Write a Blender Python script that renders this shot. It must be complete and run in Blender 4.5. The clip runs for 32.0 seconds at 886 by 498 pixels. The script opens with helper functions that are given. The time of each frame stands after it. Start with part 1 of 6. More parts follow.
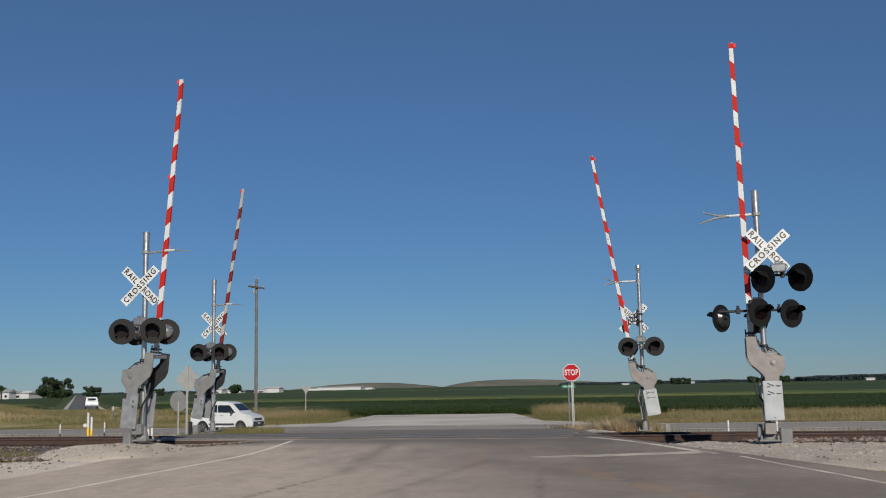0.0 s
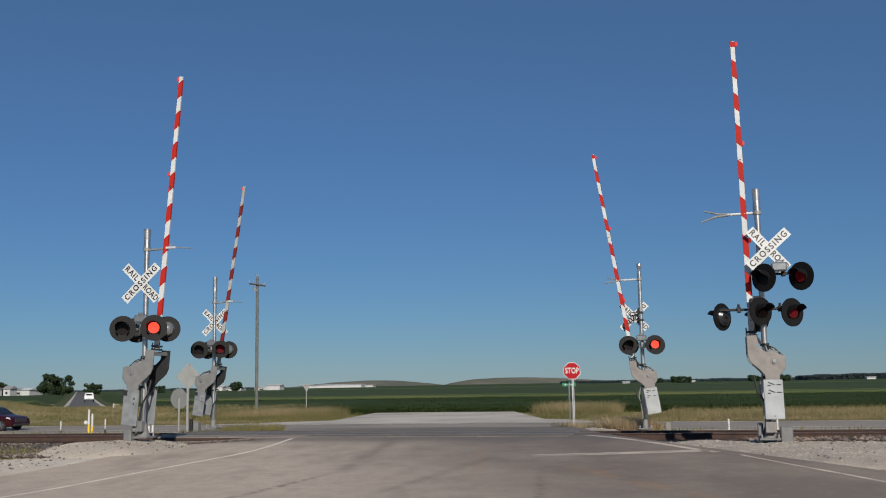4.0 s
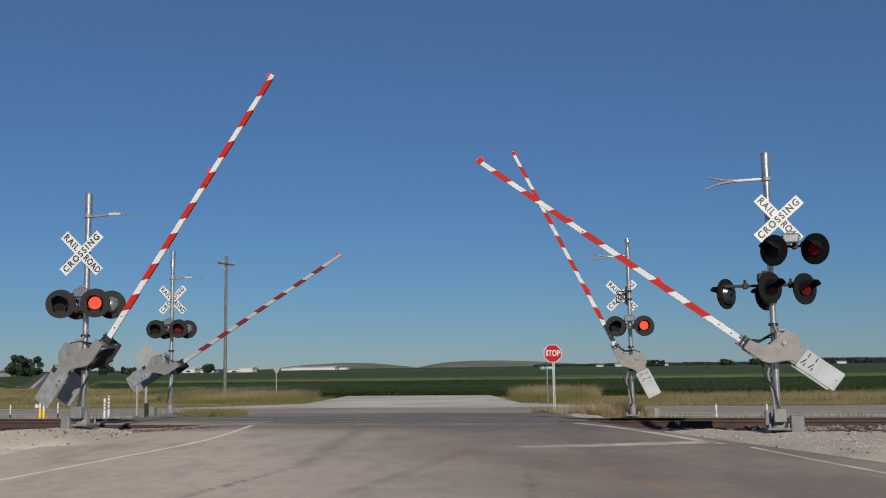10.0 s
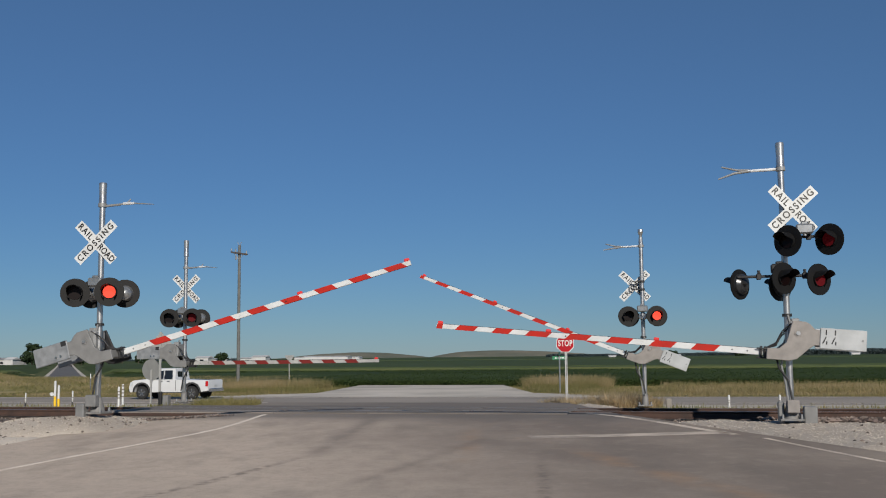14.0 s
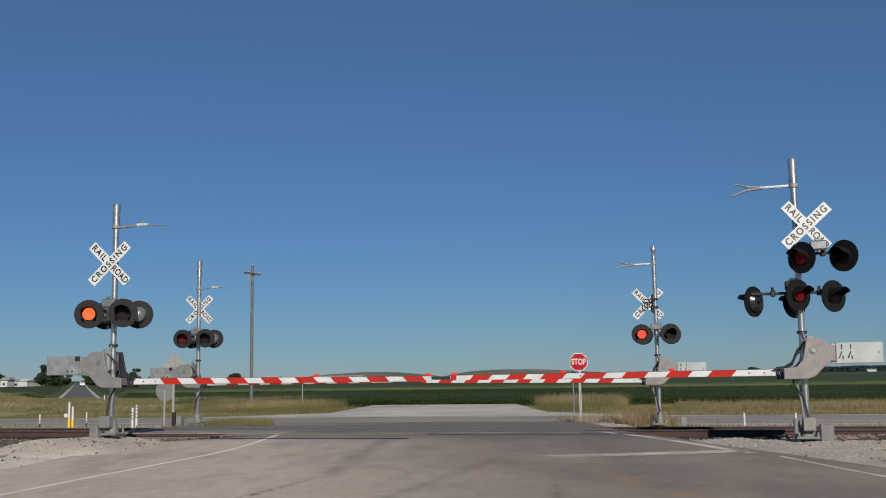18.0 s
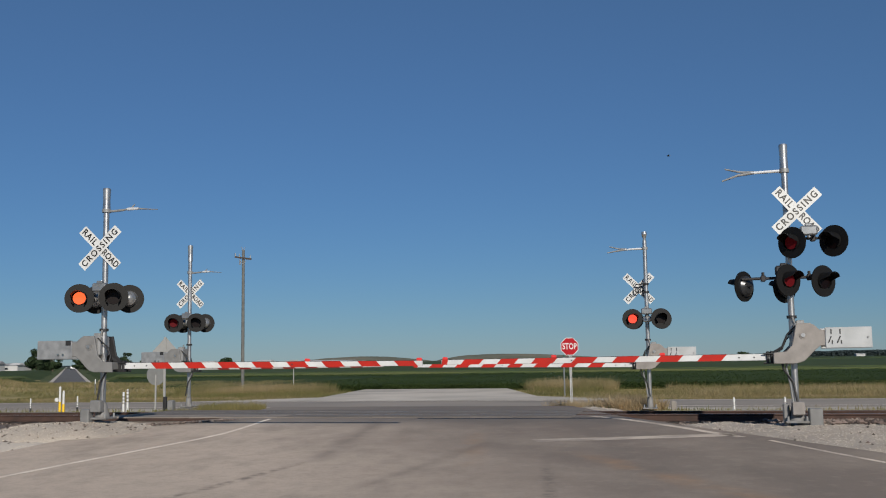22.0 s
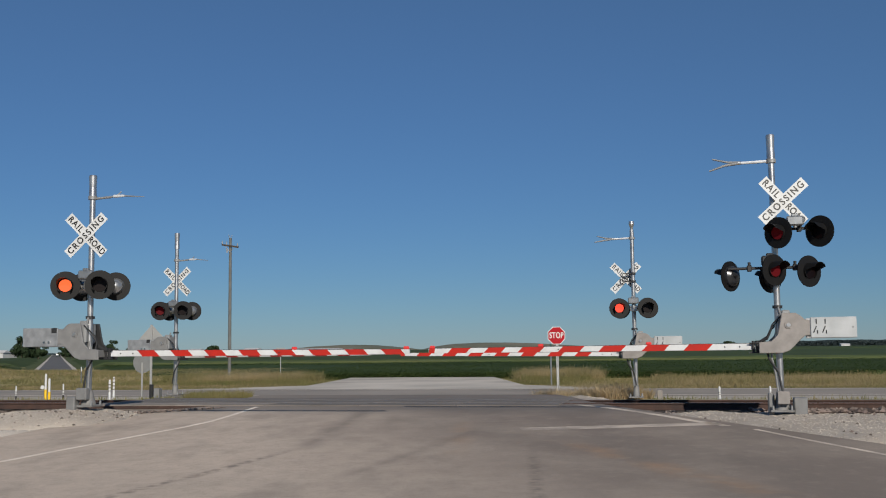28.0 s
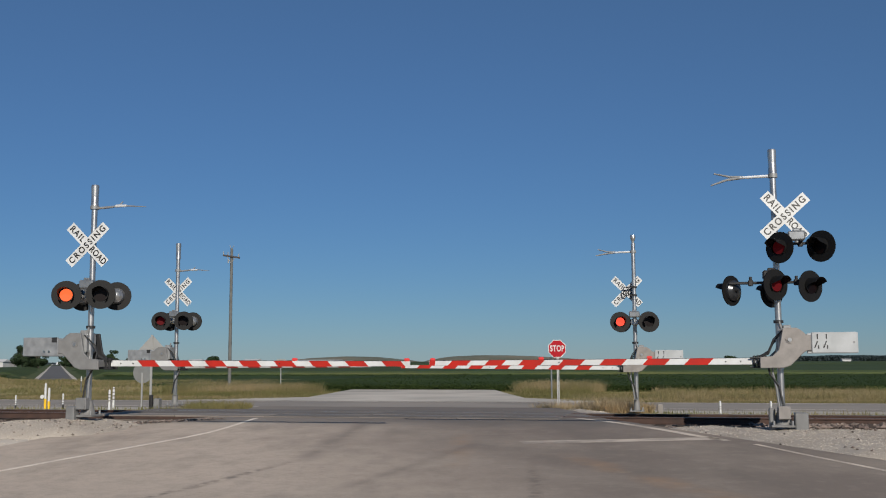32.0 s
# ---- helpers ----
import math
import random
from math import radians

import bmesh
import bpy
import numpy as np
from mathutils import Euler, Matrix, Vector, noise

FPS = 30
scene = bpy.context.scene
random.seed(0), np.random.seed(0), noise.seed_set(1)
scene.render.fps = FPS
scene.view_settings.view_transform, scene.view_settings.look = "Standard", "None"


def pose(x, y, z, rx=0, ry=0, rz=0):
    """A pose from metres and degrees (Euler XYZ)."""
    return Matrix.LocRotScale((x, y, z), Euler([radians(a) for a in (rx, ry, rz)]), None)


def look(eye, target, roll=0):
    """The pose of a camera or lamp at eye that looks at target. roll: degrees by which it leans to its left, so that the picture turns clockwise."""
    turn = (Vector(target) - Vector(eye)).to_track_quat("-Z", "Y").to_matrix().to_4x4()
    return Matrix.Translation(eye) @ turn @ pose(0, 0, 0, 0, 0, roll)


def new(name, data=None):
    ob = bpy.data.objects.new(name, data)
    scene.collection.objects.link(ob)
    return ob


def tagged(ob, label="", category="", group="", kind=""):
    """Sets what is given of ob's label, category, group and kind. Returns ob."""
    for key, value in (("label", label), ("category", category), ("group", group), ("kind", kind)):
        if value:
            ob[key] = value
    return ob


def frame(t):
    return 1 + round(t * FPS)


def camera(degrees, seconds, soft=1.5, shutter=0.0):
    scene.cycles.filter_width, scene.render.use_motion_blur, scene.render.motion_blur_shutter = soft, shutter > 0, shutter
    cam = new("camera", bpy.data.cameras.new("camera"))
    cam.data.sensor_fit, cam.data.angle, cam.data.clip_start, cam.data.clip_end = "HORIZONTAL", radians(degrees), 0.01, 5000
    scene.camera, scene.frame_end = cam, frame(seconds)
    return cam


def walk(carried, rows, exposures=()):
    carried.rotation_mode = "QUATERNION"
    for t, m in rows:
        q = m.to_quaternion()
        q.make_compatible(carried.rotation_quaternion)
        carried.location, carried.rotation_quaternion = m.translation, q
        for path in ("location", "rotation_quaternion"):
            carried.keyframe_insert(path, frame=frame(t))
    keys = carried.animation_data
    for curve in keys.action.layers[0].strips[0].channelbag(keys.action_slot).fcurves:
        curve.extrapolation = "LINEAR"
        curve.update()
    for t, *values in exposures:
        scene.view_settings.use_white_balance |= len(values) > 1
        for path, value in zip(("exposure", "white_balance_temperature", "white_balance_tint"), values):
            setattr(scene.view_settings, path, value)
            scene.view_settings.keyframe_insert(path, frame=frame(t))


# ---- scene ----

# ---- camera ----
cam = camera(47.07, 32.0, soft=1.1)
PATH = [
    (0, 0.05, -2.45, 1.60, 97.680, 1.115, 0.976), (0.5, 0.05, -2.45, 1.60, 97.712, 1.043, 1.066),
    (1, 0.05, -2.45, 1.60, 97.702, 1.027, 1.010), (1.5, 0.05, -2.45, 1.60, 97.732, 0.967, 1.015),
    (2, 0.05, -2.45, 1.60, 97.728, 0.981, 0.926), (2.5, 0.05, -2.45, 1.60, 97.683, 0.967, 0.969),
    (3, 0.05, -2.45, 1.60, 97.625, 0.946, 0.976), (3.5, 0.05, -2.45, 1.60, 97.543, 0.973, 1.012),
    (5.5, 0.05, -2.45, 1.60, 97.674, 0.812, 0.825), (6, 0.05, -2.45, 1.60, 97.637, 0.721, 0.671),
    (6.5, 0.05, -2.45, 1.60, 97.657, 0.750, 0.540), (7, 0.05, -2.45, 1.60, 97.653, 0.669, 0.532),
    (7.5, 0.05, -2.45, 1.60, 97.508, 0.837, 0.430), (8, 0.05, -2.45, 1.60, 97.336, 0.740, 0.261),
    (8.5, 0.05, -2.45, 1.60, 96.996, 0.757, 0.227), (9, 0.05, -2.45, 1.60, 96.681, 0.716, 0.007),
    (9.5, 0.05, -2.45, 1.60, 96.386, 0.778, -0.115), (10, 0.00, 0.00, 1.60, 96.588, 0.762, -0.448),
    (10.5, 0.00, 0.00, 1.60, 96.249, 0.776, -0.332), (11, 0.00, 0.00, 1.60, 95.984, 0.786, -0.112),
    (11.5, 0.00, 0.00, 1.60, 95.770, 0.692, -0.117), (12, 0.00, 0.00, 1.60, 95.659, 0.695, -0.049),
    (12.5, 0.00, 0.00, 1.60, 95.749, 0.660, 0.001), (13, 0.00, 0.00, 1.60, 95.948, 0.434, 0.022),
    (13.5, 0.00, 0.00, 1.60, 95.973, -0.007, 0.147), (14, 0.00, 0.00, 1.60, 96.022, 0.579, 0.248),
    (14.5, 0.00, 0.00, 1.60, 96.088, 0.500, 0.253), (16.5, 0.00, 0.00, 1.60, 96.549, 0.884, 0.453),
    (17, 0.00, 0.00, 1.60, 96.737, 0.958, 0.680), (17.5, 0.00, 0.00, 1.60, 96.953, 0.894, 0.794),
    (18, 0.00, 0.00, 1.60, 97.102, 0.881, 0.983), (18.5, 0.00, 0.00, 1.60, 97.144, 0.950, 1.075),
    (19, 0.00, 0.00, 1.60, 97.147, 0.879, 1.247), (19.5, 0.00, 0.00, 1.60, 97.036, 0.849, 1.292),
    (20, 0.00, 0.00, 1.60, 96.863, 0.829, 1.240), (20.5, 0.00, 0.00, 1.60, 96.704, 0.911, 1.143),
    (21, 0.00, 0.00, 1.60, 96.575, 0.925, 0.989), (21.5, 0.00, 0.00, 1.60, 96.372, 0.818, 0.677),
    (22, 0.00, 0.00, 1.60, 96.229, 0.863, 0.490), (22.5, 0.00, 0.00, 1.60, 96.048, 0.842, 0.223),
    (23, 0.00, 0.00, 1.60, 95.808, 0.755, 0.079), (23.5, 0.00, 0.00, 1.60, 95.671, 0.725, -0.072),
    (24, 0.00, 0.00, 1.60, 95.620, 0.736, -0.165), (24.5, 0.00, 0.00, 1.60, 95.598, 0.803, -0.243),
    (25, 0.00, 0.00, 1.60, 95.558, 0.647, -0.003), (25.5, 0.00, 0.00, 1.60, 95.529, 0.712, 0.039),
    (27.5, 0.00, 0.00, 1.60, 95.584, 0.648, -0.150), (28, 0.00, 0.00, 1.60, 95.584, 0.699, -0.230),
    (28.5, 0.00, 0.00, 1.60, 95.669, 0.729, -0.259), (29, 0.00, 0.00, 1.60, 95.774, 0.779, -0.214),
    (29.5, 0.00, 0.00, 1.60, 95.838, 0.866, -0.289), (30, 0.00, 0.00, 1.60, 95.859, 0.936, -0.363),
    (30.5, 0.00, 0.00, 1.60, 95.982, 0.869, -0.356), (31, 0.00, 0.00, 1.60, 96.057, 0.757, -0.265),
    (31.5, 0.00, 0.00, 1.60, 96.185, 0.656, -0.043), (32, 0.00, 0.00, 1.60, 96.273, 0.266, -0.205),
]
walk(cam, [(t, pose(x, y, z, rx, ry, rz)) for t, x, y, z, rx, ry, rz in PATH])

# ---- sky, sun ----
SUN = Vector((0.46, -1.98, 1.0)).normalized()
world = bpy.data.worlds.new("sky")
scene.world = world
world.use_nodes = True
wn = world.node_tree
sky = wn.nodes.new("ShaderNodeTexSky")
sky.sky_type = "NISHITA"
sky.sun_disc = False
sky.sun_elevation = math.asin(SUN.z)
sky.sun_rotation = math.atan2(SUN.x, SUN.y)
sky.altitude, sky.air_density, sky.dust_density, sky.ozone_density = 2500, 1.4, 0.0, 8.0
wn.nodes["Background"].inputs["Strength"].default_value = 0.0815
cast = wn.nodes.new("ShaderNodeMix")
cast.data_type, cast.blend_type = "RGBA", "MULTIPLY"
cast.inputs["Factor"].default_value = 1.0
cast.inputs["B"].default_value = (0.634, 0.766, 0.91, 1)
hue = wn.nodes.new("ShaderNodeMix")
hue.data_type = "RGBA"
hue.inputs["Factor"].default_value = 0.40
hue.inputs["B"].default_value = (0.933, 1.70, 2.45, 1)
wn.links.new(sky.outputs["Color"], cast.inputs["A"])
wn.links.new(cast.outputs["Result"], hue.inputs["A"])
wn.links.new(hue.outputs["Result"], wn.nodes["Background"].inputs["Color"])
sun = new("sun", bpy.data.lights.new("sun", "SUN"))
sun.data.energy, sun.data.angle, sun.data.color = 4.7, radians(0.55), (1.0, 0.93, 0.82)
sun.matrix_world = look(SUN * 100, (0, 0, 0))
scene.view_settings.exposure = 0.0

# ---- materials ----


def mat(name, color, rough=0.6, metal=0.0, vary=0.15, scale=4.0, fine=60.0, bump=0.0, tint=None, spec=0.5, emit=0.0, pieces=0.0, leafy=0.0, lamp=None):
    """A surface with stains at one scale and grain at another; tint: the colour that the stains go to."""
    m = bpy.data.materials.new(name)
    m.use_nodes = True
    nt = m.node_tree
    b = nt.nodes["Principled BSDF"]
    b.inputs["Roughness"].default_value, b.inputs["Metallic"].default_value = rough, metal
    b.inputs["Specular IOR Level"].default_value = spec
    co = nt.nodes.new("ShaderNodeTexCoord").outputs["Object"]
    big = nt.nodes.new("ShaderNodeTexNoise")
    big.inputs["Scale"].default_value, big.inputs["Detail"].default_value = scale, 5
    small = nt.nodes.new("ShaderNodeTexNoise")
    small.inputs["Scale"].default_value, small.inputs["Detail"].default_value = fine, 3
    nt.links.new(co, big.inputs["Vector"]), nt.links.new(co, small.inputs["Vector"])
    ramp = nt.nodes.new("ShaderNodeMapRange")
    ramp.inputs["From Min"].default_value, ramp.inputs["From Max"].default_value = 0.35, 0.68
    nt.links.new(big.outputs["Fac"], ramp.inputs["Value"])
    mix = nt.nodes.new("ShaderNodeMix")
    mix.data_type = "RGBA"
    t = tint or tuple(c * (1 - 2 * vary) for c in color)
    mix.inputs["A"].default_value, mix.inputs["B"].default_value = (*color, 1), (*t, 1)
    nt.links.new(ramp.outputs["Result"], mix.inputs["Factor"])
    hsv = nt.nodes.new("ShaderNodeHueSaturation")
    val = nt.nodes.new("ShaderNodeMapRange")
    val.inputs["To Min"].default_value, val.inputs["To Max"].default_value = 1 - vary, 1 + vary
    nt.links.new(small.outputs["Fac"], val.inputs["Value"])
    out = val.outputs["Result"]
    if pieces:
        g = nt.nodes.new("ShaderNodeNewGeometry")
        r = nt.nodes.new("ShaderNodeMapRange")
        r.inputs["To Min"].default_value, r.inputs["To Max"].default_value = 1 - pieces, 1 + pieces
        nt.links.new(g.outputs["Random Per Island"], r.inputs["Value"])
        mul = nt.nodes.new("ShaderNodeMath")
        mul.operation = "MULTIPLY"
        nt.links.new(out, mul.inputs[0]), nt.links.new(r.outputs["Result"], mul.inputs[1])
        out = mul.outputs["Value"]
    nt.links.new(out, hsv.inputs["Value"])
    nt.links.new(mix.outputs["Result"], hsv.inputs["Color"])
    nt.links.new(hsv.outputs["Color"], b.inputs["Base Color"])
    if bump:
        bn = nt.nodes.new("ShaderNodeBump")
        bn.inputs["Strength"].default_value, bn.inputs["Distance"].default_value = 0.6, bump
        nt.links.new(small.outputs["Fac"], bn.inputs["Height"])
        nt.links.new(bn.outputs["Normal"], b.inputs["Normal"])
    if leafy:
        tr = nt.nodes.new("ShaderNodeBsdfTranslucent")
        both = nt.nodes.new("ShaderNodeMixShader")
        both.inputs["Fac"].default_value = leafy
        nt.links.new(hsv.outputs["Color"], tr.inputs["Color"])
        nt.links.new(b.outputs["BSDF"], both.inputs[1]), nt.links.new(tr.outputs["BSDF"], both.inputs[2])
        nt.links.new(both.outputs["Shader"], nt.nodes["Material Output"].inputs["Surface"])
    if emit:
        b.inputs["Emission Color"].default_value = (*(lamp or color), 1)
        b.inputs["Emission Strength"].default_value = emit
    return m


GALV = mat("galvanised_steel", (0.52, 0.52, 0.52), 0.34, 0.85, 0.14, 6, 90, tint=(0.36, 0.36, 0.37))
# pale colour that stands in for the highlight on the forked rods
ROD_GLINT = mat("pale_rod_glint", (0.80, 0.82, 0.84), 0.38, 0.45, 0.06, 8, 60)
DULL = mat("dull_cast_iron", (0.20, 0.20, 0.20), 0.7, 0.15, 0.15, 5, 60, tint=(0.14, 0.135, 0.13))
GREY_PAINT = mat("warm_grey_paint", (0.245, 0.226, 0.213), 0.55, 0.0, 0.10, 5, 60, tint=(0.185, 0.170, 0.160))
PALE_PAINT = mat("pale_grey_paint", (0.40, 0.415, 0.43), 0.5, 0.0, 0.08, 3, 50, tint=(0.32, 0.335, 0.345))
SLAB_GREY = mat("weathered_grey_slab", (0.25, 0.26, 0.272), 0.42, 0.15, 0.14, 6, 60, tint=(0.17, 0.178, 0.19))
COOL_GREY = mat("cool_grey_paint", (0.18, 0.18, 0.18), 0.55, 0.0, 0.08, 5, 60, tint=(0.14, 0.14, 0.14))
STEEL_GREY = mat("steel_grey_paint", (0.26, 0.265, 0.27), 0.5, 0.2, 0.12, 5, 60)
DARK = mat("dark_iron", (0.03, 0.03, 0.032), 0.55, 0.3, 0.15, 8, 80)
BLACK = mat("black_background_paint", (0.006, 0.006, 0.0065), 0.6, 0.0, 0.15, 4, 50, spec=0.25)
HOUSING = mat("aluminium_housing", (0.33, 0.34, 0.35), 0.38, 0.7, 0.1, 8, 60)
WHITE = mat("white_sheeting", (0.56, 0.575, 0.585), 0.45, 0.0, 0.05, 3, 40, tint=(0.47, 0.475, 0.475))
RED = mat("red_sheeting", (0.42, 0.020, 0.013), 0.6, 0.0, 0.08, 3, 40, tint=(0.33, 0.022, 0.016), spec=0.15)
DULL_WHITE = mat("dull_white_sheeting", (0.36, 0.36, 0.355), 0.6, 0.0, 0.1, 3, 40, tint=(0.27, 0.265, 0.26), spec=0.2)
DULL_RED = mat("dull_red_sheeting", (0.17, 0.018, 0.016), 0.6, 0.0, 0.1, 3, 40, tint=(0.12, 0.02, 0.018), spec=0.15)
INK = mat("black_lettering", (0.02, 0.02, 0.02), 0.5, vary=0.05)
STOP_RED = mat("stop_sign_red", (0.34, 0.006, 0.014), 0.6, vary=0.05, spec=0.15)
LENS = mat("dark_red_lens", (0.005, 0.002, 0.002), 0.35, vary=0.05, spec=0.15)
GLOW = mat("lit_red_lamp", (0.05, 0.004, 0.003), 0.6, vary=0.0, emit=1.2, spec=0.1, lamp=(1.0, 0.038, 0.026))
HOT = mat("lamp_bright_middle", (0.05, 0.004, 0.003), 0.6, vary=0.0, emit=1.35, spec=0.1, lamp=(1.0, 0.08, 0.045))
WARM_GLOW = mat("lit_orange_red_lamp", (0.05, 0.004, 0.003), 0.6, vary=0.0, emit=1.25, spec=0.1, lamp=(1.0, 0.055, 0.026))
WARM_HOT = mat("orange_lamp_middle", (0.05, 0.004, 0.003), 0.6, vary=0.0, emit=1.4, spec=0.1, lamp=(1.0, 0.135, 0.04))
FAINT = mat("lamp_glow_seen_from_the_side", (0.07, 0.003, 0.005), 0.6, vary=0.0, emit=0.2, spec=0.1)
TIP_LAMP = mat("red_marker_lamp", (0.40, 0.03, 0.03), 0.3, vary=0.0, emit=0.30, lamp=(1.0, 0.06, 0.05))
DARK_GLASS = mat("dark_lamp_back", (0.035, 0.037, 0.042), 0.28, 0.35, 0.12, 7, 60)
RUST = mat("rusty_rail_side", (0.064, 0.034, 0.025), 0.85, 0.0, 0.2, 3, 40, 0.004, tint=(0.036, 0.022, 0.018))
RAIL_TOP = mat("worn_rail_head", (0.30, 0.29, 0.28), 0.3, 0.9, 0.1, 2, 30)
TIE = mat("creosoted_timber", (0.055, 0.042, 0.034), 0.85, 0, 0.2, 4, 30, 0.004)
CONCRETE = mat("crossing_concrete", (0.25, 0.23, 0.21), 0.85, 0, 0.12, 0.5, 30, 0.002, tint=(0.15, 0.14, 0.132))
PANEL = mat("dirty_crossing_panel", (0.25, 0.215, 0.185), 0.85, 0, 0.15, 0.5, 30, 0.002, tint=(0.14, 0.12, 0.105))
OILY_PANEL = mat("oily_crossing_panel", (0.165, 0.143, 0.125), 0.85, 0, 0.15, 0.5, 30, 0.002, tint=(0.095, 0.083, 0.074))
BALLAST = mat("ballast_stone", (0.185, 0.150, 0.128), 0.9, 0, 0.2, 0.6, 30, tint=(0.095, 0.068, 0.058), pieces=0.7)
GRAVEL = mat("pale_limestone_gravel", (0.47, 0.415, 0.355), 0.9, 0, 0.22, 0.5, 25, 0.014, tint=(0.36, 0.315, 0.27), pieces=0.34)
LINE_PAINT = mat("worn_road_paint", (0.84, 0.74, 0.63), 0.75, 0, 0.12, 1.5, 14, tint=(0.64, 0.55, 0.46))
RUBBED = mat("rubbed_road_paint", (0.66, 0.565, 0.47), 0.8, 0, 0.15, 1.4, 14, tint=(0.38, 0.32, 0.265))
FADED = mat("faded_road_paint", (0.55, 0.465, 0.385), 0.8, 0, 0.2, 2.2, 14, tint=(0.28, 0.235, 0.195))
WOOD_POLE = mat("weathered_pole", (0.128, 0.132, 0.128), 0.9, 0, 0.15, 2, 30)
YELLOW = mat("yellow_post", (0.75, 0.47, 0.02), 0.5, 0, 0.06)
ROUND_BACK = mat("dull_sign_back", (0.20, 0.205, 0.205), 0.6, 0.2, 0.08, 3, 40)
SIGN_BACK = mat("unpainted_sign_back", (0.33, 0.33, 0.325), 0.55, 0.2, 0.06, 3, 40)
GREEN_SIGN = mat("green_street_sign", (0.01, 0.16, 0.07), 0.4, 0, 0.05)
RUBBER = mat("tyre_rubber", (0.014, 0.014, 0.014), 0.8, 0, 0.1)
CHROME = mat("bright_metal", (0.6, 0.6, 0.61), 0.22, 1.0, 0.04)
GLASS = mat("tinted_glass", (0.012, 0.016, 0.02), 0.06, 0, 0.02)
VAN_WHITE = mat("white_car_paint", (0.52, 0.53, 0.54), 0.25, 0, 0.02, 2, 20)
SUV_RED = mat("dark_cherry_car_paint", (0.036, 0.002, 0.005), 0.18, 0.2, 0.03, 2, 20)
TRIM_DARK = mat("dark_plastic_trim", (0.03, 0.03, 0.032), 0.6, 0, 0.08)
TAIL = mat("red_tail_lamp", (0.4, 0.01, 0.01), 0.2, 0, 0.03)
HEADLAMP = mat("clear_headlamp", (0.55, 0.57, 0.58), 0.1, 0.2, 0.03)
LEAF = mat("tree_leaves", (0.035, 0.058, 0.026), 0.8, 0, 0.2, 0.3, 5, pieces=0.4, spec=0.2, leafy=0.3)
# leaves for the far woods: distance haze is put into this paler, bluer colour
FAR_LEAF = mat("haze_tinted_far_leaves", (0.085, 0.115, 0.120), 0.9, 0, 0.15, 0.05, 1, pieces=0.15, spec=0.1, leafy=0.5)
BARK = mat("bark", (0.10, 0.08, 0.06), 0.9, 0, 0.2)
CROP = mat("soybean_leaves", (0.070, 0.104, 0.031), 0.75, 0, 0.12, 0.05, 3, pieces=0.12, tint=(0.043, 0.070, 0.021), spec=0.2, leafy=0.5)
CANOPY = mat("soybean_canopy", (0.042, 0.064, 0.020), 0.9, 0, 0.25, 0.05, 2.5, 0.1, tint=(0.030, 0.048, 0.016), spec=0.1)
FAR_CROP = mat("far_crop_canopy", (0.054, 0.074, 0.032), 0.9, 0, 0.22, 0.012, 0.8, tint=(0.040, 0.060, 0.025), spec=0.1)
FAR_STRIP = mat("paler_field_strip", (0.085, 0.095, 0.040), 0.9, 0, 0.2, 0.05, 1.0, tint=(0.058, 0.080, 0.034), spec=0.1)
DRY = mat("dry_grass", (0.50, 0.39, 0.225), 0.9, 0, 0.14, 0.16, 1.6, pieces=0.18, tint=(0.225, 0.215, 0.085), spec=0.1, leafy=0.6)
STRAW = mat("bleached_weeds", (0.56, 0.44, 0.28), 0.9, 0, 0.14, 0.5, 3, pieces=0.25, tint=(0.44, 0.34, 0.20), spec=0.1, leafy=0.6)
GREENISH = mat("half_green_grass", (0.215, 0.22, 0.082), 0.9, 0, 0.14, 0.22, 1.6, pieces=0.18, tint=(0.36, 0.30, 0.14), spec=0.1, leafy=0.6)
HILL = mat("dry_hillside", (0.115, 0.128, 0.10), 1.0, 0, 0.2, 0.006, 0.05, tint=(0.215, 0.19, 0.145), spec=0.05)
HOUSE_WHITE = mat("white_siding", (0.47, 0.47, 0.47), 0.7, 0, 0.05, 0.4, 6)
ROOF = mat("grey_roof", (0.25, 0.25, 0.26), 0.8, 0, 0.1, 0.4, 6)


def ground_mat():
    """Dry grass and earth, greener in drifts."""
    m = mat("grassy_earth", (0.40, 0.315, 0.17), 0.95, 0, 0.2, 0.08, 8, 0.03, tint=(0.19, 0.175, 0.075), spec=0.1)
    return m


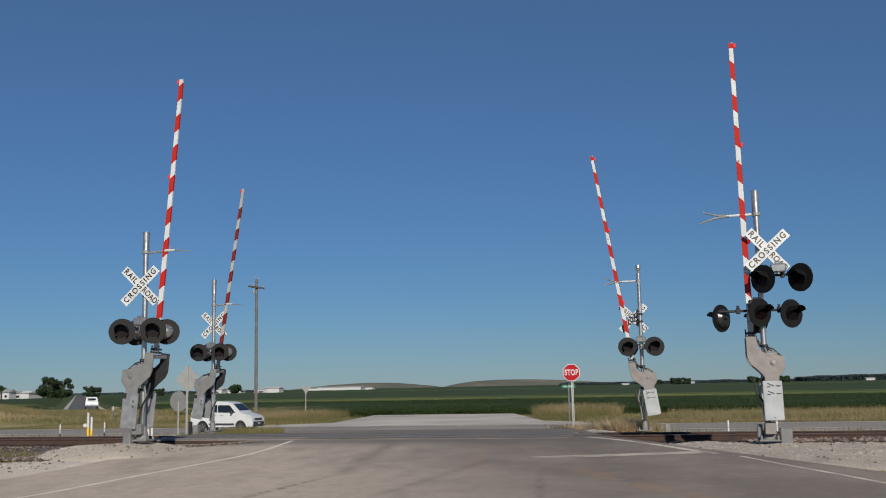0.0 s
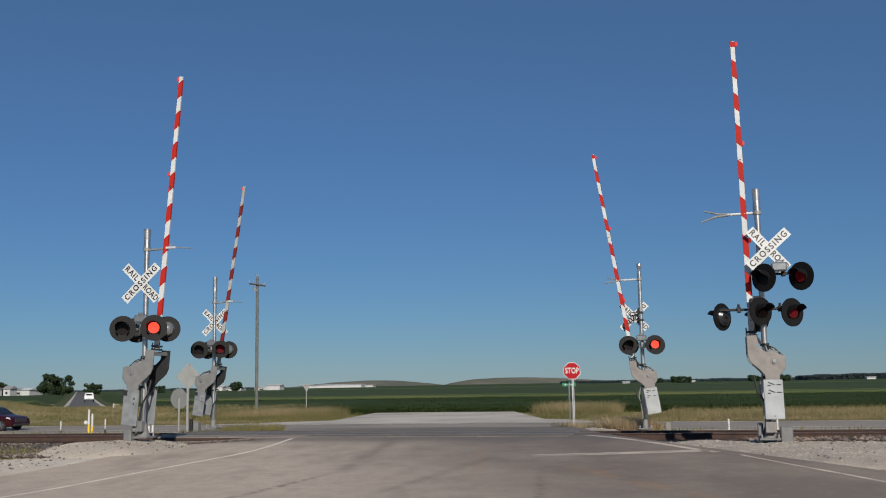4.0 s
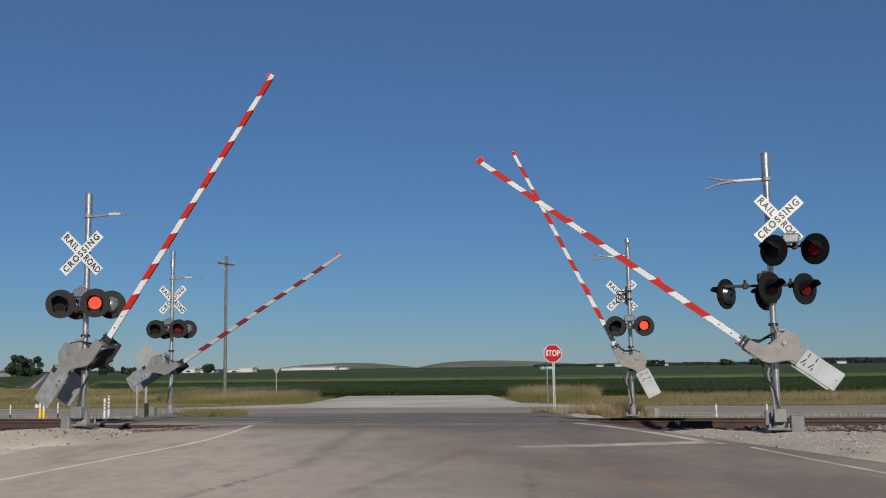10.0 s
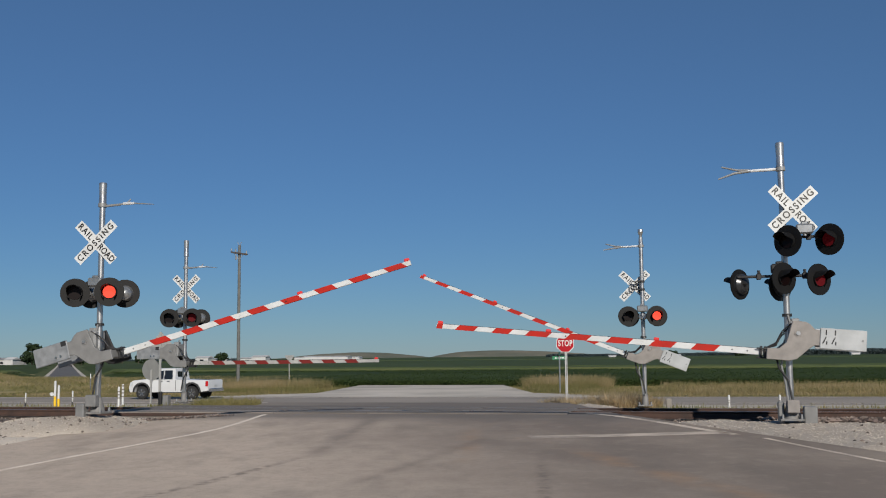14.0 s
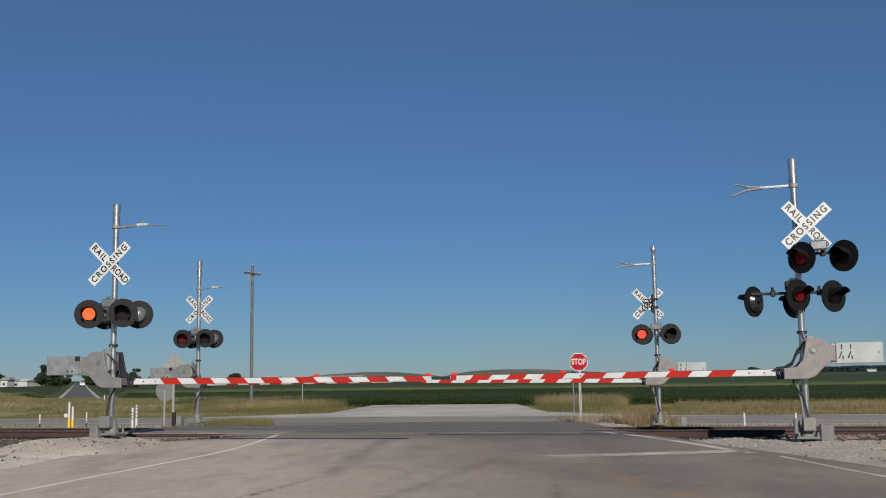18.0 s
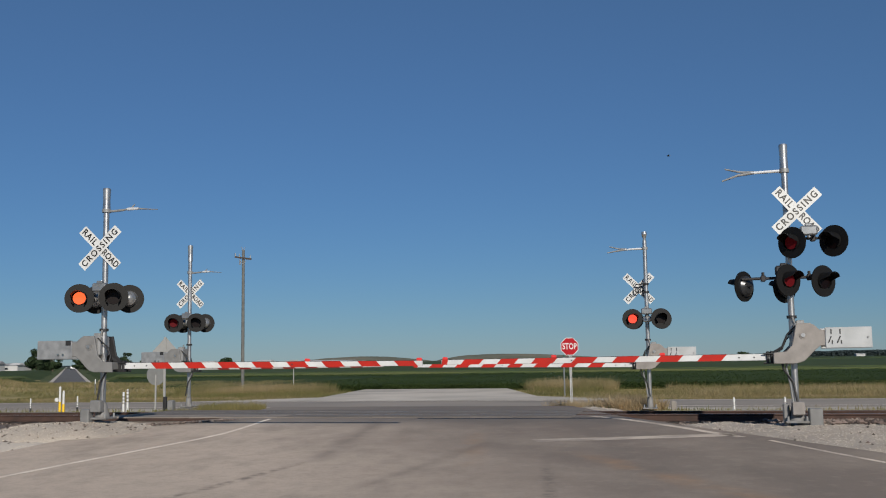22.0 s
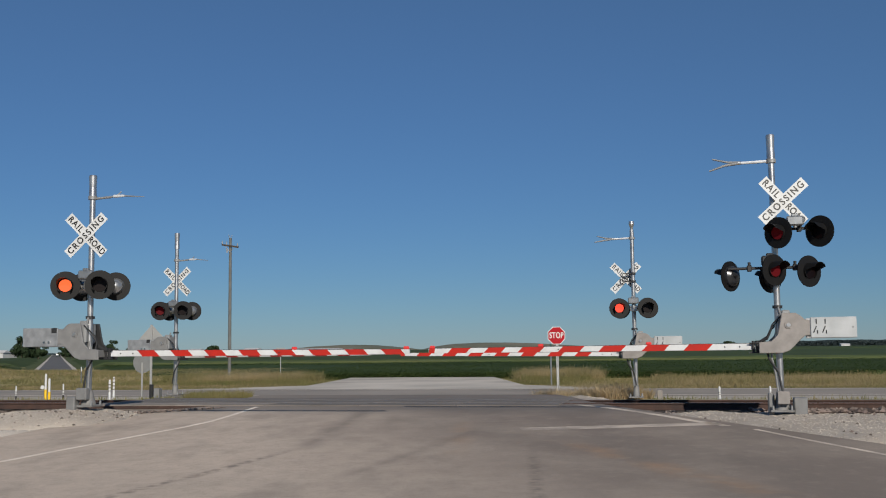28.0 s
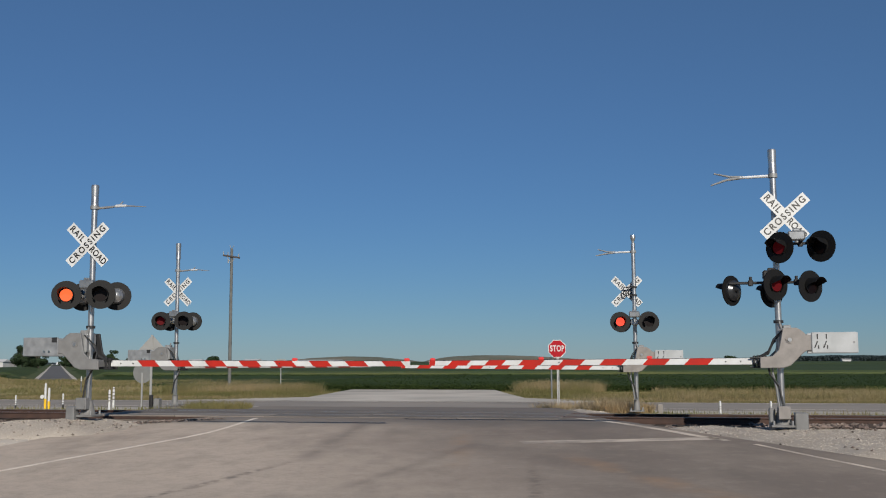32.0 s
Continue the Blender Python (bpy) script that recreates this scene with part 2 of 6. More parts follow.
def road_mat():
    """Old grey paving: pale concrete with darker wheel paths, cracks and a rusty drift."""
    m = bpy.data.materials.new("old_grey_paving")
    m.use_nodes = True
    nt = m.node_tree
    b = nt.nodes["Principled BSDF"]
    b.inputs["Roughness"].default_value = 0.85
    b.inputs["Specular IOR Level"].default_value = 0.3
    co = nt.nodes.new("ShaderNodeTexCoord").outputs["Object"]

    def noise_at(scale, detail, stretch=(1, 1, 1), rough=0.55):
        mp = nt.nodes.new("ShaderNodeMapping")
        mp.inputs["Scale"].default_value = stretch
        nt.links.new(co, mp.inputs["Vector"])
        n = nt.nodes.new("ShaderNodeTexNoise")
        n.inputs["Scale"].default_value, n.inputs["Detail"].default_value, n.inputs["Roughness"].default_value = scale, detail, rough
        nt.links.new(mp.outputs["Vector"], n.inputs["Vector"])
        return n.outputs["Fac"]

    def ranged(v, a, c, lo=0.0, hi=1.0):
        r = nt.nodes.new("ShaderNodeMapRange")
        for key, x in (("From Min", a), ("From Max", c), ("To Min", lo), ("To Max", hi)):
            r.inputs[key].default_value = x
        nt.links.new(v, r.inputs["Value"])
        return r.outputs["Result"]

    def mixed(f, a, c):
        x = nt.nodes.new("ShaderNodeMix")
        x.data_type = "RGBA"
        for key, v in (("Factor", f), ("A", a), ("B", c)):
            if isinstance(v, tuple):
                x.inputs[key].default_value = (*v, 1)
            else:
                nt.links.new(v, x.inputs[key])
        return x.outputs["Result"]
    sep = nt.nodes.new("ShaderNodeSeparateXYZ")
    nt.links.new(co, sep.inputs["Vector"])
    wob = nt.nodes.new("ShaderNodeMath")
    wob.operation = "MULTIPLY_ADD"
    nt.links.new(noise_at(0.35, 4), wob.inputs[0])
    wob.inputs[1].default_value = 3.0
    nt.links.new(sep.outputs["X"], wob.inputs[2])
    skew = nt.nodes.new("ShaderNodeMath")
    skew.operation = "MULTIPLY_ADD"
    skew.inputs[1].default_value = 0.20
    nt.links.new(sep.outputs["Y"], skew.inputs[0]), nt.links.new(wob.outputs["Value"], skew.inputs[2])
    side = ranged(skew.outputs["Value"], 1.6, 6.8)

    def band(a0, slope, width, soft, patch, lo=0.40):
        """A streak along the line x = a0 + slope * y, broken up by noise."""
        m1 = nt.nodes.new("ShaderNodeMath")
        m1.operation = "MULTIPLY_ADD"
        nt.links.new(sep.outputs["Y"], m1.inputs[0])
        m1.inputs[1].default_value, m1.inputs[2].default_value = -slope, -a0 - width * 0.45
        m2 = nt.nodes.new("ShaderNodeMath")
        nt.links.new(m1.outputs["Value"], m2.inputs[0]), nt.links.new(sep.outputs["X"], m2.inputs[1])
        m3 = nt.nodes.new("ShaderNodeMath")
        m3.operation = "MULTIPLY_ADD"
        nt.links.new(noise_at(0.7, 3), m3.inputs[0])
        m3.inputs[1].default_value = width * 0.9
        nt.links.new(m2.outputs["Value"], m3.inputs[2])
        m4 = nt.nodes.new("ShaderNodeMath")
        m4.operation = "ABSOLUTE"
        nt.links.new(m3.outputs["Value"], m4.inputs[0])
        m5 = nt.nodes.new("ShaderNodeMath")
        m5.operation = "MULTIPLY"
        nt.links.new(ranged(m4.outputs["Value"], width * (1 - soft), width, 1, 0), m5.inputs[0])
        nt.links.new(ranged(noise_at(patch, 5), lo, lo + 0.22), m5.inputs[1])
        return m5.outputs["Value"]

    def part_of(f, amount):
        return ranged(f, 0, 1, 0, amount)
    c = mixed(side, (0.55, 0.45, 0.365), (0.212, 0.171, 0.141))
    c = mixed(ranged(noise_at(0.5, 6, (1, 0.6, 1)), 0.45, 0.68, 0, 0.4), c, (0.45, 0.375, 0.30))
    c = mixed(ranged(noise_at(0.9, 6, (0.9, 0.35, 1)), 0.50, 0.70, 0, 0.45), c, (0.170, 0.142, 0.118))
    def mark(x0, y0, x1, y1, width, soft, patch, lo=0.40):
        """A streak from one point of the road to the other, fading at both ends."""
        slope = (x1 - x0) / (y1 - y0)
        f = nt.nodes.new("ShaderNodeMath")
        f.operation = "MULTIPLY"
        g = nt.nodes.new("ShaderNodeMath")
        g.operation = "MULTIPLY"
        nt.links.new(band(x0 - slope * y0, slope, width, soft, patch, lo), f.inputs[0])
        nt.links.new(ranged(sep.outputs["Y"], y0 - 0.6, y0 + 0.6), f.inputs[1])
        nt.links.new(f.outputs["Value"], g.inputs[0])
        nt.links.new(ranged(sep.outputs["Y"], y1 - 0.8, y1 + 0.8, 1, 0), g.inputs[1])
        return g.outputs["Value"]
    rust = (0.40, 0.235, 0.125)
    soot = (0.135, 0.113, 0.096)
    c = mixed(part_of(mark(4.2, 9.0, 2.0, 16.6, 0.40, 0.95, 0.9), 0.62), c, rust)
    c = mixed(part_of(mark(0.2, 15.5, 0.5, 21.0, 0.30, 0.95, 0.9), 0.30), c, rust)
    c = mixed(part_of(mark(-2.15, 16.6, -1.75, 24.5, 0.34, 0.95, 0.8, 0.3), 0.50), c, soot)
    c = mixed(part_of(mark(-1.25, 13.0, 0.75, 19.2, 0.26, 0.95, 0.9, 0.3), 0.36), c, soot)
    c = mixed(part_of(mark(-3.95, 10.8, -2.45, 15.8, 0.13, 0.8, 5.0), 0.75), c, (0.11, 0.094, 0.08))
    c = mixed(part_of(mark(1.0, 10.6, 1.36, 15.2, 0.12, 0.8, 6.0), 0.55), c, (0.11, 0.094, 0.08))
    c = mixed(part_of(band(3.2, -0.02, 0.7, 0.95, 0.6), 0.40), c, soot)
    c = mixed(ranged(noise_at(2.6, 7, (1, 0.7, 1), 0.65), 0.44, 0.66, 0, 0.22), c, (0.185, 0.155, 0.130))
    c = mixed(ranged(noise_at(3.4, 7, (1, 0.8, 1), 0.65), 0.52, 0.70, 0, 0.18), c, (0.47, 0.40, 0.33))
    c = mixed(ranged(noise_at(11, 5), 0.50, 0.72, 0, 0.20), c, (0.15, 0.127, 0.108))
    c = mixed(ranged(noise_at(45, 4), 0.40, 0.75, 0, 0.30), c, (0.16, 0.136, 0.117))
    # asphalt strip along both sides of the rails, with a ragged edge
    away = nt.nodes.new("ShaderNodeVectorMath")
    away.operation = "DOT_PRODUCT"
    away.inputs[1].default_value = (0.23345, 0.97237, 0)
    nt.links.new(co, away.inputs[0])
    rag = nt.nodes.new("ShaderNodeMath")
    rag.operation = "MULTIPLY_ADD"
    nt.links.new(noise_at(0.6, 6), rag.inputs[0])
    rag.inputs[1].default_value = 1.6
    nt.links.new(away.outputs["Value"], rag.inputs[2])
    front = ranged(rag.outputs["Value"], 26.614 - 4.2 + 0.3, 26.614 - 3.0 + 0.8)
    both = nt.nodes.new("ShaderNodeMath")
    both.operation = "MULTIPLY"
    nt.links.new(front, both.inputs[0])
    nt.links.new(ranged(rag.outputs["Value"], 26.614 + 23.0, 26.614 + 26.0, 1, 0), both.inputs[1])
    c = mixed(part_of(both.outputs["Value"], 0.72), c, (0.145, 0.126, 0.112))
    nt.links.new(c, b.inputs["Base Color"])
    bn = nt.nodes.new("ShaderNodeBump")
    bn.inputs["Strength"].default_value, bn.inputs["Distance"].default_value = 0.5, 0.006
    nt.links.new(noise_at(45, 4), bn.inputs["Height"])
    nt.links.new(bn.outputs["Normal"], b.inputs["Normal"])
    return m


EARTH, PAVING = ground_mat(), road_mat()
HIGHWAY = mat("highway_asphalt", (0.29, 0.252, 0.215), 0.85, 0, 0.08, 0.2, 20, 0.004, tint=(0.225, 0.198, 0.17))
SHOULDER = mat("pale_shoulder_gravel", (0.44, 0.39, 0.33), 0.95, 0, 0.2, 0.4, 9, 0.01, tint=(0.31, 0.275, 0.225))
COUNTRY = mat("dark_country_asphalt", (0.12, 0.112, 0.105), 0.85, 0, 0.1, 0.1, 6, 0.004, tint=(0.085, 0.08, 0.076))
STUB = mat("pale_concrete_slabs", (0.54, 0.485, 0.42), 0.9, 0, 0.10, 0.16, 14, 0.003, tint=(0.33, 0.30, 0.26))

# ---- building helpers ----


def part(name, bm, material, parent=None, label=""):
    """Links a bmesh as one mesh object, under its thing or part."""
    me = bpy.data.meshes.new(name)
    bm.to_mesh(me)
    bm.free()
    for m in (material if isinstance(material, (list, tuple)) else [material]):
        me.materials.append(m)
    ob = new(name, me)
    ob.parent = parent
    if label:
        ob["label"] = label
    return ob


def raw(name, verts, faces, material, parent=None, smooth=False):
    me = bpy.data.meshes.new(name)
    me.from_pydata([tuple(v) for v in verts], [], faces)
    me.materials.append(material)
    if smooth:
        me.polygons.foreach_set("use_smooth", [True] * len(me.polygons))
    me.update()
    ob = new(name, me)
    ob.parent = parent
    return ob


def soup(name, corners, size, material):
    """A mesh of loose faces: corners is an array (faces * size, 3)."""
    k = len(corners) // size
    me = bpy.data.meshes.new(name)
    me.vertices.add(len(corners))
    me.vertices.foreach_set("co", np.asarray(corners, dtype=np.float32).ravel())
    me.loops.add(len(corners))
    me.loops.foreach_set("vertex_index", np.arange(len(corners), dtype=np.int32))
    me.polygons.add(k)
    me.polygons.foreach_set("loop_start", np.arange(0, len(corners), size, dtype=np.int32))
    me.polygons.foreach_set("loop_total", np.full(k, size, dtype=np.int32))
    me.materials.append(material)
    me.update()
    me.validate()
    return new(name, me)


def thing(name, x=0, y=0, z=0, rz=0, label="", category="", group="", kind=""):
    ob = new(name)
    ob.empty_display_size = 0.2
    ob.matrix_basis = pose(x, y, z, 0, 0, rz)
    return tagged(ob, label, category, group, kind)


def box(bm, c, s, bevel=0.0, m=None):
    r = bmesh.ops.create_cube(bm, size=1.0, matrix=(m or Matrix()) @ Matrix.Translation(c) @ Matrix.Diagonal((*s, 1)))
    if bevel:
        vs = set(r["verts"])
        es = [e for e in bm.edges if e.verts[0] in vs and e.verts[1] in vs]
        bmesh.ops.bevel(bm, geom=es, offset=bevel, segments=1, affect="EDGES")
    return bm


def tube(bm, a, b, r, r2=None, n=12, caps=True):
    a, b = Vector(a), Vector(b)
    d = b - a
    m = Matrix.Translation((a + b) / 2) @ d.to_track_quat("Z", "Y").to_matrix().to_4x4()
    bmesh.ops.create_cone(bm, cap_ends=caps, segments=n, radius1=r, radius2=r if r2 is None else r2, depth=d.length, matrix=m)
    return bm


def smooth(ob, angle=35):
    me = ob.data
    me.polygons.foreach_set("use_smooth", [True] * len(me.polygons))
    me.set_sharp_from_angle(angle=radians(angle))
    return ob


def plate(bm, pts, y0, y1, bevel=0.0):
    """A flat outline in x, z, from y0 to y1 thick."""
    a = [bm.verts.new((x, y0, z)) for x, z in pts]
    b = [bm.verts.new((x, y1, z)) for x, z in pts]
    n = len(pts)
    fs = [bm.faces.new(a), bm.faces.new(b[::-1])]
    for i in range(n):
        fs.append(bm.faces.new((a[i], b[i], b[(i + 1) % n], a[(i + 1) % n])))
    bmesh.ops.recalc_face_normals(bm, faces=fs)
    if bevel:
        es = {e for f in fs[:2] for e in f.edges}
        bmesh.ops.bevel(bm, geom=list(es), offset=bevel, segments=1, affect="EDGES")
    return bm


def writing(text, size, material, parent, m, name="lettering", squeeze=0.8, gap=1.0):
    """Letters as a thin mesh; they lie in x, z facing -y, centred, then go by m."""
    cu = bpy.data.curves.new("words", "FONT")
    cu.body, cu.size, cu.extrude, cu.space_character = text, size, 0.002, gap
    cu.align_x, cu.align_y = "CENTER", "CENTER"
    cu.offset = size * 0.022
    ob = bpy.data.objects.new("words", cu)
    scene.collection.objects.link(ob)
    me = bpy.data.meshes.new_from_object(ob.evaluated_get(bpy.context.evaluated_depsgraph_get()))
    bpy.data.objects.remove(ob)
    me.transform(m @ pose(0, 0, 0, 90) @ Matrix.Diagonal((squeeze, 1, 1, 1)))
    me.materials.clear()
    me.materials.append(material)
    o = new(name, me)
    o.parent = parent
    return o


# ---- the lie of the land ----
TURN = -13.5
C13, S13 = math.cos(radians(13.5)), math.sin(radians(13.5))
O27 = 27.37


def sn(x, y):
    """Along the track and away from it (the far side is positive)."""
    return x * C13 - (y - O27) * S13, x * S13 + (y - O27) * C13


def xy(s, n):
    return s * C13 + n * S13, O27 - s * S13 + n * C13


def road_z(n):
    return float(np.interp(n, [-400, -14, -3.2, 2.2, 6, 18, 24.0, 33, 62, 70], [0, 0, 0.17, 0.19, 0.10, -0.55, -0.78, -0.80, -0.86, -1.3]))


def land_z(n):
    return float(np.interp(n, [-3000, -40, -14, -7.5, -3.0, -1.6, 1.6, 3.0, 7.5, 14, 22.5, 33.5, 38, 62, 75, 5000],
                           [-0.4, -0.25, -0.08, 0.02, -0.12, -0.07, -0.07, -0.10, -0.12, -0.75, -0.95, -0.90, -1.1, -1.0, -1.0, -1.0]))


def sheet(name, us, vs, place, material, label="", category="", kind="structure"):
    verts = [place(u, v) for v in vs for u in us]
    w = len(us)
    faces = [(j * w + i, j * w + i + 1, (j + 1) * w + i + 1, (j + 1) * w + i) for j in range(len(vs) - 1) for i in range(w - 1)]
    return tagged(raw(name, verts, faces, material, smooth=True), label, category, "", kind)


def land_point(s, n):
    x, y = xy(s, n)
    z = land_z(n)
    if abs(s) < 60 and -60 < n < 75 and abs(n) > 8.5:
        z += 0.05 * noise.noise(Vector((s * 0.3, n * 0.3, 2)))
    rx = x
    if -7.5 < rx < 7.5 and n < 75:
        z = min(z, road_z(n) - 0.10)
    if -9 < x < -3 and 2 < n < 24:
        z = min(z, road_z(n) - 0.08)
    return x, y, z


us = [-4000, -2000, -900, -400, -200, -120, -80] + [-60 + 1.2 * i for i in range(101)] + [80, 120, 200, 400, 900, 2000, 4000]
vs = [-900, -300, -120, -70] + [-50 + 1.1 * i for i in range(118)] + [90, 110, 140, 200, 300, 450, 700, 1100, 1800, 2800, 4200]
sheet("ground", us, vs, land_point, EARTH, "dry grassy earth beside the railway", "ground")

LEFT_EDGE = ([-30, 5, 15, 19, 22, 24.5, 27, 30, 36, 44, 50, 53], [-13, -10.5, -9.0, -8.15, -7.9, -7.3, -5.9, -5.7, -6.2, -7.6, -10.5, -15])
RIGHT_EDGE = ([-30, 5, 15, 19, 22, 25, 27, 30, 42, 47, 50.5], [8.5, 8.0, 7.0, 5.75, 4.85, 4.1, 3.85, 3.75, 3.6, 4.9, 11])


def road_point(u, v):
    a, b = float(np.interp(v, *LEFT_EDGE)), float(np.interp(v, *RIGHT_EDGE))
    x = a + (b - a) * u
    return x, v, road_z(sn(x, v)[1])


sheet("road", [i / 24 for i in range(25)], [-30 + 0.6 * i for i in range(138)], road_point, PAVING,
      "worn grey paved road over a railway", "road")
sheet("highway", [-2500, -600, -150] + list(range(-80, 81, 8)) + [150, 600, 2500], [23.4, 24.4, 26, 28, 30, 32, 32.8],
      lambda s, n: (*xy(s, n), -0.785 - 0.012 * abs(n - 28.1) / 4), HIGHWAY, "two-lane grey asphalt highway", "road")


sheet("highway_shoulder", [-900, -300, -120] + list(range(-80, 81, 4)) + [120, 300, 900], [16.5, 18, 20, 22, 23.45],
      lambda s, n: (*xy(s, n), -0.80 + 0.03 * min(1, (23.45 - n) / 2) - 0.12 * max(0, (19 - n) / 2.5) + 0.012 * noise.noise(Vector((s * 0.7, n, 5)))), SHOULDER, "pale gravel shoulder of the highway", "shoulder")


def stub_point(u, v):
    flare = float(np.interp(v, [0, 0.25, 1], [9.6, 1.3, 0]))
    a = (-7.65 - flare) + u * (12.25 + flare * 1.7)
    n0, n1 = 32.9, 58.5
    n = n0 + (n1 - n0) * v
    y = O27 + (n - a * S13) / C13
    return a, y, float(np.interp(v, [0, 1], [-0.80, -0.84]))


sheet("side_road", [i / 12 for i in range(13)], [i / 16 for i in range(17)], stub_point, STUB, "pale concrete road stub beyond the highway", "road")


def strip(name, pts, w, lift, material, parent=None):
    """A painted stripe along points of the road."""
    verts, faces = [], []
    dense = []
    for (x0, y0), (x1, y1) in zip(pts, pts[1:]):
        k = max(2, int(math.hypot(x1 - x0, y1 - y0) / 0.5))
        dense += [(x0 + (x1 - x0) * i / k, y0 + (y1 - y0) * i / k) for i in range(k)]
    dense.append(pts[-1])
    for i, (x, y) in enumerate(dense):
        x1, y1 = dense[min(i + 1, len(dense) - 1)]
        x0, y0 = dense[max(i - 1, 0)]
        d = Vector((x1 - x0, y1 - y0, 0)).normalized()
        side = Vector((d.y, -d.x, 0)) * w / 2
        for sg in (-1, 1):
            px, py = x + side.x * sg, y + side.y * sg
            verts.append((px, py, road_z(sn(px, py)[1]) + lift))
    for i in range(len(dense) - 1):
        faces.append((2 * i, 2 * i + 1, 2 * i + 3, 2 * i + 2))
    return tagged(raw(name, verts, faces, material, parent), "", "", "", "structure")


tagged(strip("edge_line", [(-9.0, 5), (-7.3, 12), (-6.12, 16.8), (-5.63, 18.6), (-5.37, 19.6), (-5.10, 20.6), (-4.87, 21.8), (-4.75, 23.2), (-4.69, 24.6), (-4.65, 26.2)], 0.12, 0.003, LINE_PAINT),
       "worn white road edge line", "road marking")
tagged(strip("edge_line", [(3.4, 25.3), (3.92, 24.0), (4.34, 22.6), (4.68, 21.4), (4.97, 20.15), (5.3, 19.0)], 0.20, 0.003, RUBBED), "worn white road edge line", "road marking")
tagged(strip("edge_line", [(5.6, 18.3), (5.9, 16.3), (6.2, 14.6), (6.6, 12)], 0.10, 0.003, RUBBED), "worn white road edge line", "road marking")
tagged(strip("stop_line", [(1.5, 19.0), (3.4, 19.2), (5.3, 19.5)], 0.55, 0.003, FADED), "faded white stop line on the road", "road marking")
for n in (24.7, 31.5):
    tagged(raw("lane_line", [(*xy(s, n + d), -0.772 if n > 28 else -0.775) for s in (-900, -9, 900) for d in (-0.1, 0.1)],
               [(0, 1, 3, 2), (2, 3, 5, 4)], LINE_PAINT), "white highway edge line", "road marking", "", "structure")

# ---- railway ----
track = thing("railway_track", *xy(0, 0), 0, TURN, "single railway track on dark ballast with rusty rails", "railway", "", "structure")
RAIL_Z = 0.20


def rail_mesh(length):
    bm = bmesh.new()
    pro = [(-0.07, 0), (0.07, 0), (0.07, 0.012), (0.012, 0.035), (0.012, 0.125), (0.036, 0.14), (0.036, 0.175), (-0.036, 0.175), (-0.036, 0.14), (-0.012, 0.125), (-0.012, 0.035), (-0.07, 0.012)]
    a = [bm.verts.new((-length / 2, y, z)) for y, z in pro]
    b = [bm.verts.new((length / 2, y, z)) for y, z in pro]
    for i in range(len(pro)):
        f = bm.faces.new((a[i], b[i], b[(i + 1) % len(pro)], a[(i + 1) % len(pro)]))
        f.material_index = 1 if i == 6 else 0
    bmesh.ops.recalc_face_normals(bm, faces=bm.faces)
    return bm


for y in (-0.75, 0.75):
    r = part("rail", rail_mesh(600), [RUST, RAIL_TOP], track)
    r.location = (0, y, RAIL_Z - 0.175)
bm = box(bmesh.new(), (0, 0, 0), (0.22, 2.6, 0.16), 0.012)
tie = part("tie", bm, TIE, track)
tie.location = (-40, 0, RAIL_Z - 0.175 - 0.084)
for i in range(1, 160):
    t2 = new("tie", tie.data)
    t2.parent = track
    t2.location = (-40 + 0.52 * i, random.uniform(-0.03, 0.03), tie.location.z + random.uniform(-0.008, 0.004))
    t2.rotation_euler = (0, 0, random.uniform(-0.015, 0.015))
# crossing panels between and beside the rails, with dark rubber flangeways
for j, (y, w) in enumerate(((-1.32, 0.98), (0.0, 1.26), (1.32, 0.98))):
    for i in range(-1, 4):
        p = part("crossing_panel", box(bmesh.new(), (0, 0, 0), (2.52, w, 0.17), 0.015), PANEL if j == 0 and i < 1 else OILY_PANEL, track)
        p.location = (-6.1 + 2.54 * i + 0.6, y, RAIL_Z - 0.082 + random.uniform(-0.004, 0.004))
for y in (-0.82, -0.665, 0.665, 0.82):
    part("flangeway_rubber", box(bmesh.new(), (-2.95, y, RAIL_Z - 0.09), (12.7, 0.075, 0.165)), RUBBER, track)


part("edge_plate", box(bmesh.new(), (-2.95, -1.825, RAIL_Z - 0.065), (12.7, 0.02, 0.075)), RUST, track, "rusty steel edge of the crossing panels")


def stones(name, count, place, smin, smax, material, label, seed):
    """Loose broken stones, eight faces each."""
    rng = np.random.default_rng(seed)
    base = np.array([(1, 0, 0), (0, 1, 0), (-1, 0, 0), (0, -1, 0), (0, 0, 1), (0, 0, -1)], dtype=float)
    tri = [(0, 1, 4), (1, 2, 4), (2, 3, 4), (3, 0, 4), (1, 0, 5), (2, 1, 5), (3, 2, 5), (0, 3, 5)]
    verts, faces = [], []
    for i in range(count):
        x, y, z = place(rng)
        s = rng.uniform(smin, smax)
        pts = base * (s * rng.uniform(0.55, 1.0, (6, 1)))
        a = rng.uniform(0, 6.28)
        ca, sa = math.cos(a), math.sin(a)
        pts = np.stack([pts[:, 0] * ca - pts[:, 1] * sa, pts[:, 0] * sa + pts[:, 1] * ca, pts[:, 2] * 0.62], 1)
        k = len(verts)
        verts += (pts + (x, y, z + s * 0.2)).tolist()
        faces += [(k + p, k + q, k + r) for p, q, r in tri]
    return tagged(raw(name, verts, faces, material), label, "gravel", "", "stuff")


def bed_point(s_, v):
    low = float(np.interp(s_, [-10, -6.5], [-7.2, -3.6]))
    n = low + (3.2 - low) * v
    x, y = xy(s_, n)
    return x, y, land_z(n) + 0.03 * min(1, v * 8, (1 - v) * 8) + 0.02 * noise.noise(Vector((s_ * 2, n * 2, 3)))


